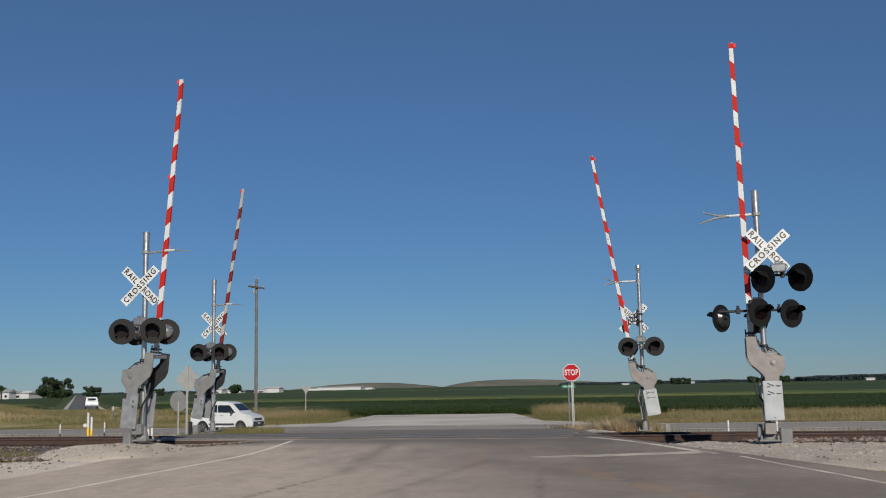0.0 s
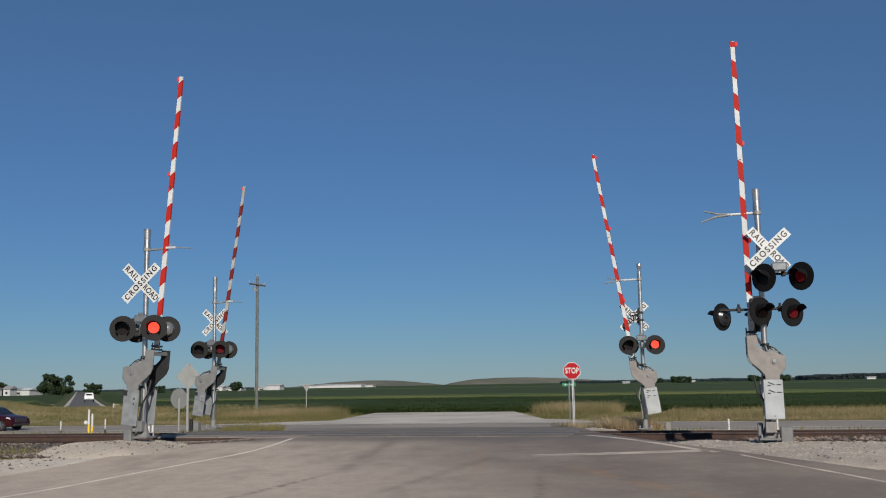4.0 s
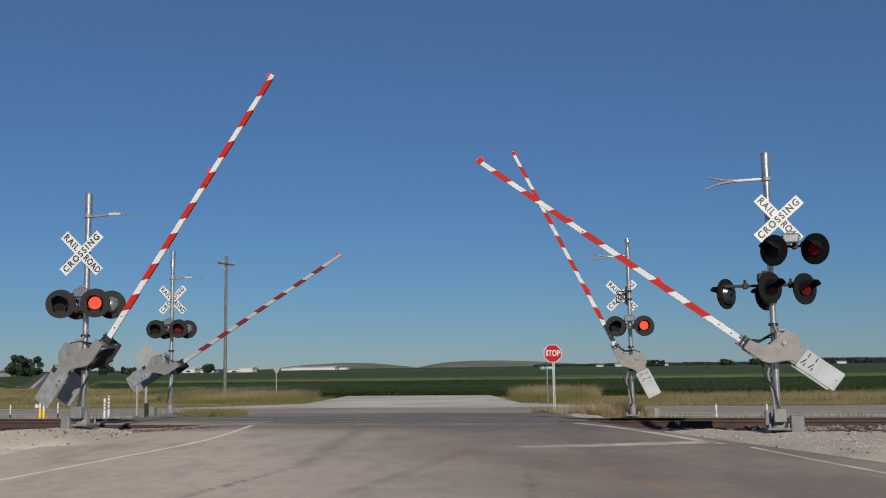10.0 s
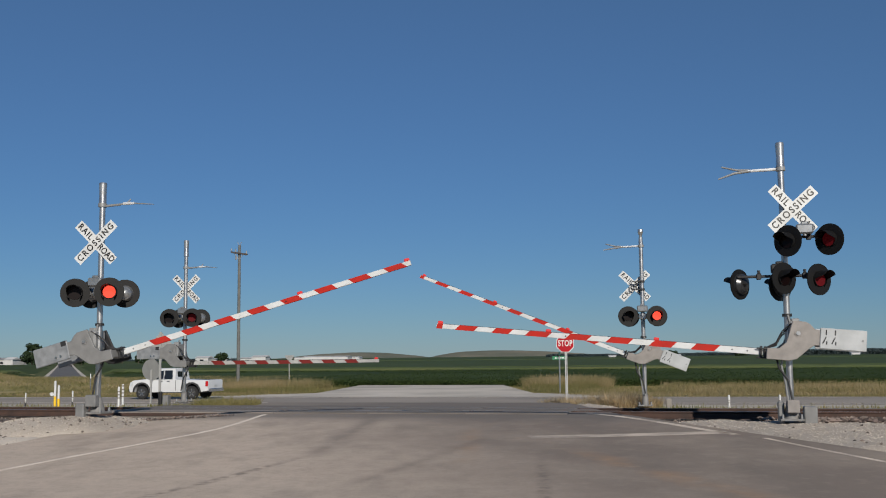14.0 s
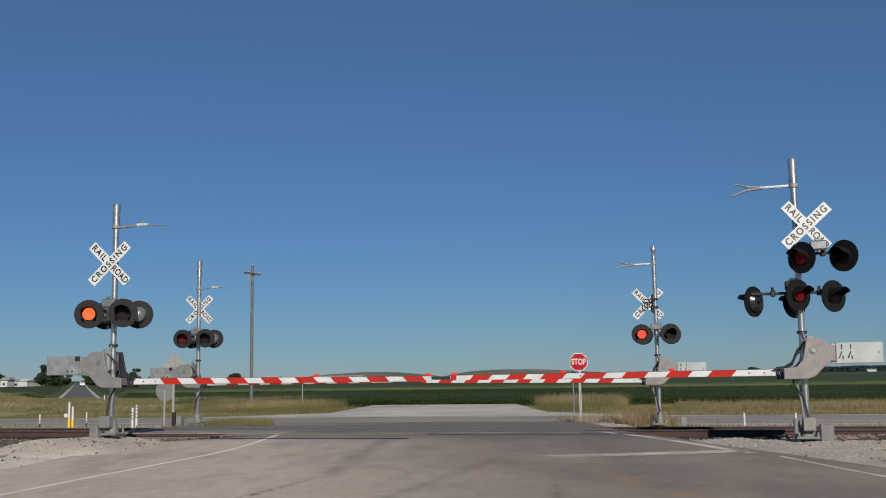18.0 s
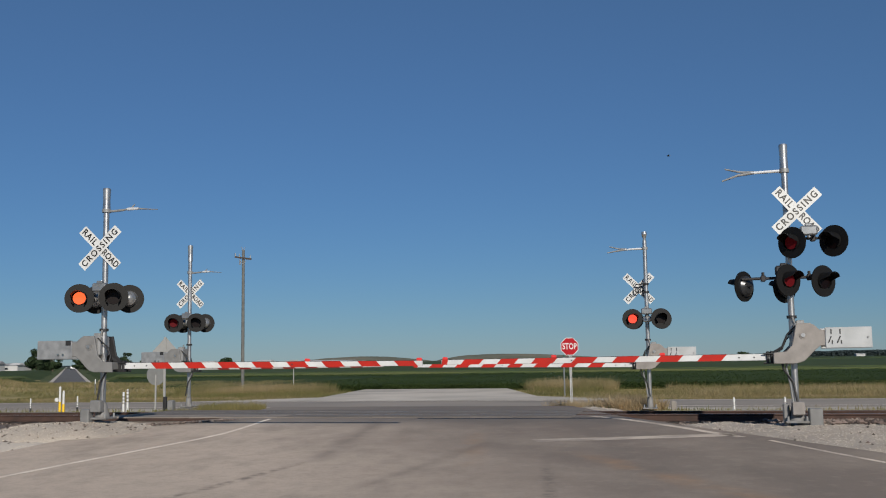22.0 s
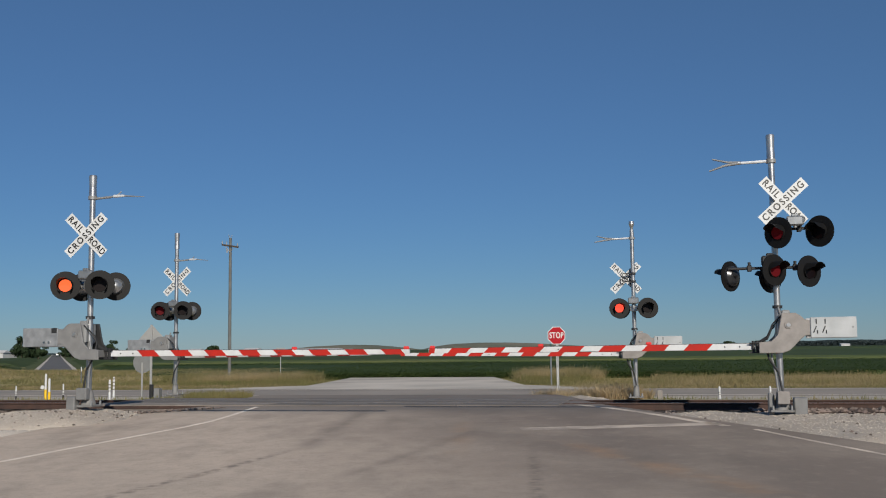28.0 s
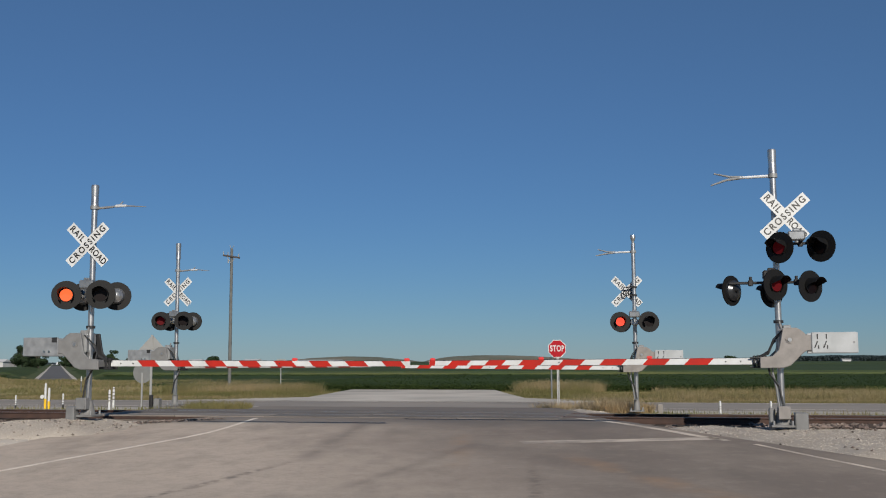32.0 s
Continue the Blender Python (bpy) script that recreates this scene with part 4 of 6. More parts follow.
        for dx in (-0.10, 0.06):
            box(bm, (buck[0] + dx, -0.06, buck[2]), (0.03, 0.03, 0.26), 0.006)
        part("crossbuck_bracket", bm, DARK, sig)
    for arm_z, ends in lamps[1]:
        bm = bmesh.new()
        tube(bm, (ends[0], 0, arm_z), (ends[1], 0, arm_z), 0.03, n=10)
        box(bm, (0, 0, arm_z), (0.24, 0.24, 0.18), 0.02)
        part("crossarm", bm, GALV if key != "nr" else DARK, sig)
        mid = (ends[0] + ends[1]) / 2
        bm = bmesh.new()
        box(bm, (mid, -0.2, arm_z + (0.24 if arm_z < 3 and key != "nr" else 0.14)), (0.34, 0.16, 0.20), 0.03)
        box(bm, (mid, -0.2, arm_z + (0.36 if arm_z < 3 and key != "nr" else 0.26)), (0.14, 0.10, 0.06), 0.015)
        tube(bm, (mid, -0.2, arm_z), (mid, -0.2, arm_z + 0.1), 0.04, n=10)
        part("lamp_terminal_box", bm, HOUSING if arm_z < 3.6 and key != "nr" or arm_z > 3.6 else DARK, sig, "small metal terminal box between the lamps")
        for cx in (ends[0] * 0.55, ends[1] * 0.55):
            bm = bmesh.new()
            box(bm, (cx, 0, arm_z), (0.10, 0.12, 0.13), 0.015)
            tube(bm, (cx, 0, arm_z + 0.06), (cx, 0, arm_z + 0.13), 0.03, n=8)
            part("arm_clamp", bm, DARK if key == "nr" else DULL, sig)
    for lx, ly, lz, yaw, side, faint in lamps[0]:
        flasher(sig, lx, ly, lz, yaw, 0, side, faint, 0.05 if key == "nr" else 0.0, key == "nl" and side == "L")
        bm = bmesh.new()
        tube(bm, (lx * 0.85, 0, lz), (lx, ly * 0.4, lz), 0.025, n=8)
        part("lamp_arm", bm, DARK, sig)
    for bx, by, bz, sx, sy, sz in boxes:
        part("ground_box", box(bmesh.new(), (bx, by, bz), (sx, sy, sz), 0.02), DARK if key == "fl" and sz > 0.45 else COOL_GREY, sig, "small grey steel box by the foot")
    return sig


def pair(z, half, out, yaw=0, faint=False):
    """Two lamps to the near side and two back to back with them."""
    return ([(-half, -out, z, yaw, "L", faint), (half, -out, z, yaw, "R", faint), (-half, out, z, yaw + 180, "", False), (half, out, z, yaw + 180, "", False)],
            [(z, (-half - 0.05, half + 0.05))])


NL_Z, NR_Z, FL_Z, FR_Z = 0.37, 0.20, 0.08, -0.08
signal("crossing_signal", "nl", -7.85, 23.0, NL_Z, 5.26, 1, (-0.15, 1.64), "galvanised crossing signal mast with grey gate bracket and four round lamps",
       False, (-0.08, -0.11, 3.88, 6), 4.74, 1.25, pair(2.73, 0.43, 0.33, 24), length=7.6, boxes=[(-0.25, -0.22, 0.08, 0.21, 0.22, 0.36)])
nr_lamps = ([(0.05, -0.36, 3.67, -40, "L", True), (0.86, -0.30, 3.68, -40, "R", True), (-0.06, -0.36, 2.91, 40, "L", True), (0.62, -0.30, 2.87, 40, "R", True),
             (-0.90, 0.20, 2.84, -128, "", False), (-0.08, 0.36, 2.80, -138, "", False)],
            [(3.78, (-0.1, 0.9)), (2.98, (-0.95, 0.7))])
signal("crossing_signal", "nr", 7.0, 21.0, NR_Z, 5.78, -1, (0.17, 1.79), "tall galvanised crossing signal mast with six black lamps and pale counterweight",
       True, (0.20, -0.11, 4.35, 10, 3), 5.22, 1.2, nr_lamps, length=7.60, boxes=[(0.36, -0.05, 0.12, 0.26, 0.28, 0.40), (-0.20, 0.0, 0.18, 0.12, 0.2, 0.46)])
signal("crossing_signal", "fl", -9.13, 35.5, FL_Z, 5.66, 1, (-0.34, 1.80), "galvanised crossing signal mast in grass beyond the track",
       False, (-0.04, 0.11, 3.96, 6), 4.70, 1.15, pair(2.93, 0.43, 0.33, 20, True), length=7.4, boxes=[(-0.55, -0.2, 0.1, 0.2, 0.25, 0.35), (-0.85, -0.1, 0.15, 0.12, 0.12, 0.5)])
signal("crossing_signal", "fr", 6.34, 33.0, FR_Z, 5.74, -1, (0.20, 1.85), "galvanised crossing signal mast in brush beyond the track",
       True, (-0.24, 0.12, 3.90, 4), 5.19, 1.15, pair(2.90, 0.45, 0.33, 12), length=8.05)

# ---- signs, posts, pole ----


def octagon(r):
    return [(r * math.cos(radians(22.5 + 45 * i)), r * math.sin(radians(22.5 + 45 * i))) for i in range(8)]


def stop_sign():
    x, y, z = 5.13, 44.5, road_z(sn(5.2, 44.5)[1]) - 0.10
    t = thing("stop_sign", x, y, z, 0, "red octagonal stop sign on a steel post", "road sign")
    bm = bmesh.new()
    top = 2.10 - z
    box(bm, (0, 0.02, (top + 0.35) / 2 - 0.2), (0.055, 0.035, top + 0.75), 0.004)
    box(bm, (0.06, 0.02, (top - 0.1) / 2 - 0.2), (0.04, 0.03, top + 0.1), 0.004)
    part("post", bm, GALV, t)
    bm = bmesh.new()
    plate(bm, [(a, b + top) for a, b in octagon(0.412)], -0.012, -0.008)
    board = part("board", bm, WHITE, t)
    bm = bmesh.new()
    plate(bm, [(a, b + top) for a, b in octagon(0.385)], -0.016, -0.0125)
    part("red_face", bm, STOP_RED, board)
    writing("STOP", 0.36, WHITE, board, Matrix.Translation((0, -0.019, top)), squeeze=0.68, gap=1.08)


stop_sign()


def street_sign():
    x, y = 7.55, 69.0
    z = land_z(sn(x, y)[1])
    t = thing("street_name_sign", x, y, z, 0, "small green street name sign on a thin post", "road sign")
    part("post", tube(bmesh.new(), (0, 0, -0.2), (0, 0, 2.65), 0.05, n=8), GALV, t)
    bm = bmesh.new()
    box(bm, (0, 0, 2.5), (0.95, 0.02, 0.24), 0.004)
    box(bm, (0, 0, 2.78), (0.02, 0.9, 0.24), 0.004)
    blade = part("blade", bm, GREEN_SIGN, t)
    bm = bmesh.new()
    for i, w in enumerate((0.1, 0.22, 0.16)):
        box(bm, (-0.25 + 0.24 * i, -0.014, 2.5), (w, 0.004, 0.09))
    part("lettering", bm, WHITE, blade)


street_sign()


def back_sign(kind, x, y, top, size, label):
    z = land_z(sn(x, y)[1])
    t = thing("warning_sign", x, y, z, TURN, label, "road sign")
    h = top - z
    tall_post = h + (size if kind == "diamond" else 0.0)
    part("post", box(bmesh.new(), (0, -0.03, tall_post / 2 - 0.1), (0.10 if kind == "diamond" else 0.07, 0.05, tall_post + 0.2), 0.004), SIGN_BACK, t)
    bm = bmesh.new()
    if kind == "diamond":
        plate(bm, [(0, h - size), (size, h), (0, h + size), (-size, h)], 0.0, 0.006)
    elif kind == "round":
        plate(bm, [(size * math.cos(i * math.tau / 28), h + size * math.sin(i * math.tau / 28)) for i in range(28)], 0, 0.006)
    else:
        plate(bm, [(-size, h + size * 0.6), (0, h - size), (size, h + size * 0.6)], 0, 0.006)
    part("board", bm, ROUND_BACK if kind == "round" else SIGN_BACK, t)
    for dz in ((0.0,) if kind == "diamond" else (-0.3, 0.3)):
        part("brace", box(bmesh.new(), (0, -0.004, h + dz * size), (size * (1.9 if kind == "diamond" else 1.1), 0.008, 0.03)), SIGN_BACK if kind == "diamond" else ROUND_BACK, t)


back_sign("diamond", -12.35, 44.0, 2.15, 0.62, "bare metal back of a diamond warning sign")
back_sign("round", -12.9, 44.6, 1.15, 0.46, "bare metal back of a round warning sign")
back_sign("triangle", -13.6, 88.0, 1.55, 0.44, "weathered back of a triangular sign on a post")


def marker_post(x, y, h, upper, lower, label, bands=0, r=0.05, low=0.5):
    z = land_z(sn(x, y)[1])
    t = thing("marker_post", x, y, z, 0, label, "post", "marker posts along the track")
    split = low * h if lower else 0.0
    if lower:
        smooth(part("base", tube(bmesh.new(), (0, 0, -0.3), (0, 0, split), r * 1.1, n=12), lower, t))
    smooth(part("tube", tube(bmesh.new(), (0, 0, split - 0.25 if not lower else split), (0, 0, h), r, n=12), upper, t))
    part("top", tube(bmesh.new(), (0, 0, h), (0, 0, h + 0.04), r, r * 0.4, n=12), upper, t)
    for i in range(bands):
        part("reflector", tube(bmesh.new(), (0, 0, h * (0.55 + 0.13 * i)), (0, 0, h * (0.60 + 0.13 * i)), r * 1.07, n=12), GREY_PAINT if upper is WHITE else DARK, t)
    return t


tall = marker_post(-16.78, 43.8, 1.25, WHITE, YELLOW, "white post with yellow lower half beside the track")
marker_post(-16.55, 43.6, 1.05, WHITE, YELLOW, "short white post with yellow lower half")
part("round_marker", tube(bmesh.new(), (-0.12, -0.06, 0.72), (-0.12, -0.03, 0.72), 0.085, n=14), WHITE, tall)
part("marker_stem", tube(bmesh.new(), (-0.12, -0.03, 0.70), (0, 0, 0.70), 0.012, n=6), GALV, tall)
marker_post(-13.99, 43.6, 1.02, WHITE, None, "white tubular post with dark rings", 3)
marker_post(-13.88, 43.8, 1.15, WHITE, None, "white tubular post with dark rings", 4)
for x, y, h in ((-18.2, 44.2, 0.75), (-16.1, 44.0, 0.85), (11.75, 43.0, 0.68), (13.75, 42.6, 0.68)):
    marker_post(x, y, h, WHITE, DARK if x < 0 else None, "slim highway delineator post", 2, 0.034 if x < 0 else 0.048)
marker_post(-30.0, 86.0, 1.45, WHITE, WOOD_POLE, "slim weathered post with a white top in the grass", 0, 0.05, 0.76)


def utility_pole():
    x, y = -18.62, 91.0
    z = land_z(sn(x, y)[1])
    t = thing("utility_pole", x, y, z, 0, "weathered wooden utility pole with a crossarm", "utility pole")
    h = 11.73 - z
    smooth(part("pole", tube(bmesh.new(), (0, 0, -0.6), (0, 0, h), 0.16, 0.12, n=14), WOOD_POLE, t))
    part("crossarm", box(bmesh.new(), (0, 0, 0), (1.52, 0.11, 0.15), 0.01, pose(0.02, -0.18, h - 0.75, 0, 9, 0)), TIE, t)
    for dx in (-0.7, -0.3, 0.65):
        part("insulator", tube(bmesh.new(), (dx, -0.18, h - 0.69 - 0.16 * dx), (dx, -0.18, h - 0.40 - 0.16 * dx), 0.055, 0.035, n=8), STEEL_GREY, t)
    for dx in (-0.17, 0.17):
        part("pole_top_pin", tube(bmesh.new(), (0, 0, h - 0.10), (dx, 0, h + 0.28), 0.025, n=6), STEEL_GREY, t)
    for dx, dz in ((-0.42, -0.72), (0.35, -0.86)):
        part("brace", tube(bmesh.new(), (dx, -0.18, h + dz), (0, -0.14, h - 1.35), 0.025, n=6), STEEL_GREY, t)
    part("fuse_box", tube(bmesh.new(), (-0.26, -0.2, h - 1.35), (-0.26, -0.2, h - 0.95), 0.06, n=10), STEEL_GREY, t)


utility_pole()

# ---- vehicles ----


def car_body(profile, half_at, bevel=0.03):
    """A side outline pulled across the width; half_at(z) gives the half width at each height."""
    bm = bmesh.new()
    rows = []
    for f in (-1, -0.86, 0.86, 1):
        rows.append([bm.verts.new((x, half_at(z) * f, z + (0.02 if abs(f) < 1 and z > 0.8 else 0))) for x, z in profile])
    n = len(profile)
    for a, b in zip(rows, rows[1:]):
        for i in range(n):
            bm.faces.new((a[i], a[(i + 1) % n], b[(i + 1) % n], b[i]))
    bm.faces.new(rows[0][::-1])
    bm.faces.new(rows[-1])
    bmesh.ops.recalc_face_normals(bm, faces=bm.faces)
    bmesh.ops.triangulate(bm, faces=[f for f in bm.faces if len(f.verts) > 4])
    return bm


def arch(cx, r, z0, k=8):
    """Points over a wheel, from back to front, along the sill."""
    out = []
    for i in range(k + 1):
        a = math.pi - math.pi * i / k
        out.append((cx + r * math.cos(a), max(z0, z0 + 0.02 + (r * 1.02) * math.sin(a))))
    return out


def pane(name, car, pts, half_at, side, material, lift=0.006, under=None):
    bm = bmesh.new()
    vs_ = [bm.verts.new((x, (half_at(z) + lift) * side, z)) for x, z in pts]
    ws = [bm.verts.new((x, (half_at(z) - 0.02) * side, z)) for x, z in pts]
    bm.faces.new(vs_)
    n = len(pts)
    for i in range(n):
        bm.faces.new((vs_[i], ws[i], ws[(i + 1) % n], vs_[(i + 1) % n]))
    bmesh.ops.recalc_face_normals(bm, faces=bm.faces)
    return part(name, bm, material, car)


def cross_pane(name, car, x0, z0, x1, z1, half_at, material, shrink=0.86):
    """A windscreen or rear window lying on the slope between two outline points."""
    d = Vector((x1 - x0, 0, z1 - z0)).normalized()
    nrm = Vector((d.z, 0, -d.x))
    if nrm.z < 0:
        nrm = -nrm
    bm = bmesh.new()
    vs_ = []
    for x, z in ((x0, z0), (x1, z1)):
        for sg in (-1, 1):
            vs_.append(bm.verts.new(Vector((x, half_at(z) * shrink * sg, z + 0.02)) + nrm * 0.008))
    f = bm.faces.new((vs_[0], vs_[1], vs_[3], vs_[2]))
    ext = bmesh.ops.extrude_face_region(bm, geom=[f])
    for v in [g for g in ext["geom"] if isinstance(g, bmesh.types.BMVert)]:
        v.co -= nrm * 0.02
    bmesh.ops.recalc_face_normals(bm, faces=bm.faces)
    return part(name, bm, material, car)


def wheel(car, x, side, r, half, rim):
    y = (half - 0.13) * side
    bm = bmesh.new()
    tube(bm, (0, -0.11, 0), (0, 0.11, 0), r, n=28)
    es = [e for e in bm.edges if len(e.link_faces) == 2 and any(len(f.verts) > 4 for f in e.link_faces)]
    bmesh.ops.bevel(bm, geom=es, offset=0.035, segments=2, affect="EDGES")
    w = part("wheel", bm, RUBBER, car, "black tyre on a spoked rim")
    smooth(w, 40)
    w.location = (x, y, r)
    bm = bmesh.new()
    yy = 0.112 * side
    tube(bm, (0, yy - 0.01, 0), (0, yy + 0.003, 0), r * 0.68, n=24)
    part("rim", bm, TRIM_DARK, w)
    bm = bmesh.new()
    for i in range(5):
        a = i * math.tau / 5 + 0.3
        ca, sa = math.cos(a), math.sin(a)
        box(bm, (r * 0.33, 0, 0), (r * 0.58, 0.02, r * 0.17), 0.004, Matrix.Translation((0, yy + side * 0.01, 0)) @ pose(0, 0, 0, 0, -math.degrees(a), 0))
    tube(bm, (0, yy, 0), (0, yy + 0.02 * side, 0), r * 0.16, n=14)
    part("spokes", bm, rim, w)


def simple_parts(car, items):
    for name, c, s, material in items:
        part(name, box(bmesh.new(), c, s, min(s) * 0.2), material, car)


def make_van():
    car = thing("van", 0, 0, 0, 0, "small white panel van driving along the highway", "van")
    r, zs = 0.33, 0.28
    prof = ([(-2.12, zs + 0.1), (-2.12, 0.55), (-2.18, 0.75), (-2.12, 1.2), (-2.02, 1.66), (-1.9, 1.80), (-1.5, 1.84), (-0.2, 1.83), (0.45, 1.78), (0.72, 1.70),
             (1.28, 1.22), (1.42, 1.12), (2.02, 0.96), (2.20, 0.82), (2.24, 0.5), (2.18, zs + 0.02)] + [(x, z) for x, z in arch(1.36, 0.40, zs)][::-1]
            + [(x, z) for x, z in arch(-1.32, 0.40, zs)][::-1])

    def half(z):
        return float(np.interp(z, [0.2, 0.5, 0.9, 1.2, 1.85], [0.86, 0.90, 0.90, 0.87, 0.74]))
    smooth(part("body", car_body(prof, half), VAN_WHITE, car, "glossy white bodywork"), 32)
    for sg in (-1, 1):
        pane("side_window", car, [(-1.22, 1.22), (-0.32, 1.20), (-0.32, 1.62), (-1.15, 1.64)], half, sg, GLASS)
        pane("side_window", car, [(-0.26, 1.20), (0.98, 1.16), (0.55, 1.60), (-0.26, 1.62)], half, sg, GLASS)
        pane("rocker_trim", car, [(-0.86, 0.42), (0.92, 0.40), (0.92, 0.52), (-0.86, 0.54)], half, sg, TRIM_DARK, 0.012)
        pane("tail_lamp", car, [(-2.13, 0.95), (-2.06, 0.95), (-2.0, 1.45), (-2.06, 1.45)], half, sg, TAIL, 0.008)
        for x in (-0.42, 0.05):
            part("door_handle", box(bmesh.new(), (x, 0.905 * sg, 1.03), (0.2, 0.03, 0.035), 0.006), VAN_WHITE, car)
        part("mirror", box(bmesh.new(), (0.78, 1.0 * sg, 1.18), (0.12, 0.22, 0.18), 0.03), TRIM_DARK, car)
        pane("headlamp", car, [(1.75, 0.92), (2.1, 0.78), (2.12, 0.86), (1.85, 1.0)], half, sg, HEADLAMP, 0.008)
        for x in (-1.32, 1.36):
            wheel(car, x, sg, r, 0.90, CHROME)
    cross_pane("windscreen", car, 0.76, 1.66, 1.25, 1.25, half, GLASS)
    simple_parts(car, [("front_bumper", (2.19, 0, 0.46), (0.14, 1.6, 0.30), TRIM_DARK), ("grille", (2.2, 0, 0.74), (0.08, 1.1, 0.14), TRIM_DARK),
                       ("rear_bumper", (-2.12, 0, 0.45), (0.14, 1.66, 0.24), TRIM_DARK), ("underbody", (0, 0, 0.46), (3.7, 1.36, 0.44), TRIM_DARK),
                       ("number_plate", (2.27, 0, 0.5), (0.02, 0.32, 0.11), PALE_PAINT)])
    return car


def make_suv():
    car = thing("suv", 0, 0, 0, 0, "dark cherry red sport utility vehicle on the highway", "car")
    r, zs = 0.385, 0.30
    prof = ([(-2.40, zs + 0.12), (-2.46, 0.62), (-2.42, 0.95), (-2.30, 1.15), (-2.02, 1.62), (-1.7, 1.72), (-0.4, 1.76), (0.25, 1.70), (0.55, 1.62), (1.18, 1.16), (1.38, 1.09),
             (2.12, 0.98), (2.34, 0.82), (2.42, 0.5), (2.36, zs + 0.05)] + arch(1.48, 0.46, zs)[::-1] + arch(-1.42, 0.46, zs)[::-1])

    def half(z):
        return float(np.interp(z, [0.2, 0.5, 0.9, 1.1, 1.76], [0.90, 0.95, 0.96, 0.93, 0.72]))
    smooth(part("body", car_body(prof, half), SUV_RED, car, "glossy dark red bodywork"), 32)
    for sg in (-1, 1):
        pane("side_window", car, [(-2.08, 1.18), (-1.22, 1.14), (-1.22, 1.58), (-1.88, 1.55)], half, sg, GLASS)
        pane("side_window", car, [(-1.0, 1.13), (-0.1, 1.12), (-0.1, 1.62), (-0.98, 1.60)], half, sg, GLASS)
        pane("side_window", car, [(-0.03, 1.12), (0.92, 1.12), (0.45, 1.55), (-0.03, 1.62)], half, sg, GLASS)
        pane("window_trim", car, [(-1.20, 1.12), (-1.04, 1.12), (-1.02, 1.62), (-1.14, 1.62)], half, sg, CHROME, 0.008)
        # added bright strip: stands in for the sky's reflection along the roof edge
        pane("roof_edge_glint", car, [(-1.95, 1.60), (-0.4, 1.665), (0.30, 1.60), (0.52, 1.50), (0.58, 1.52), (0.34, 1.63), (-0.4, 1.70), (-1.92, 1.635)], half, sg, CHROME, 0.012)
        pane("sill_trim", car, [(-0.9, 0.44), (0.95, 0.44), (0.95, 0.49), (-0.9, 0.49)], half, sg, CHROME, 0.012)
        pane("headlamp", car, [(1.9, 0.90), (2.26, 0.82), (2.2, 0.94), (1.95, 0.99)], half, sg, HEADLAMP, 0.008)
        pane("tail_lamp", car, [(-2.40, 0.95), (-2.1, 1.02), (-2.15, 1.14), (-2.36, 1.08)], half, sg, TAIL, 0.008)
        part("mirror", box(bmesh.new(), (0.72, 1.03 * sg, 1.18), (0.14, 0.2, 0.15), 0.03), SUV_RED, car)
        part("roof_rail", box(bmesh.new(), (-0.8, 0.62 * sg, 1.81), (1.9, 0.04, 0.05), 0.01), CHROME, car)
        for x in (-0.55, 0.3):
            part("door_handle", box(bmesh.new(), (x, 0.955 * sg, 1.0), (0.2, 0.03, 0.035), 0.006), SUV_RED, car)
        for x in (-1.42, 1.48):
            wheel(car, x, sg, r, 0.95, CHROME)
    cross_pane("windscreen", car, 0.60, 1.58, 1.14, 1.19, half, GLASS)
    cross_pane("rear_window", car, -2.28, 1.18, -2.05, 1.57, half, GLASS)
    part("roof_glass", box(bmesh.new(), (-0.75, 0, 1.79), (1.5, 0.9, 0.012)), GLASS, car)
    simple_parts(car, [("grille", (2.38, 0, 0.72), (0.08, 1.2, 0.28), TRIM_DARK), ("front_bumper", (2.38, 0, 0.42), (0.12, 1.6, 0.16), TRIM_DARK),
                       ("rear_bumper", (-2.42, 0, 0.45), (0.12, 1.66, 0.18), TRIM_DARK), ("underbody", (0, 0, 0.50), (4.0, 1.44, 0.50), TRIM_DARK)])
    return car


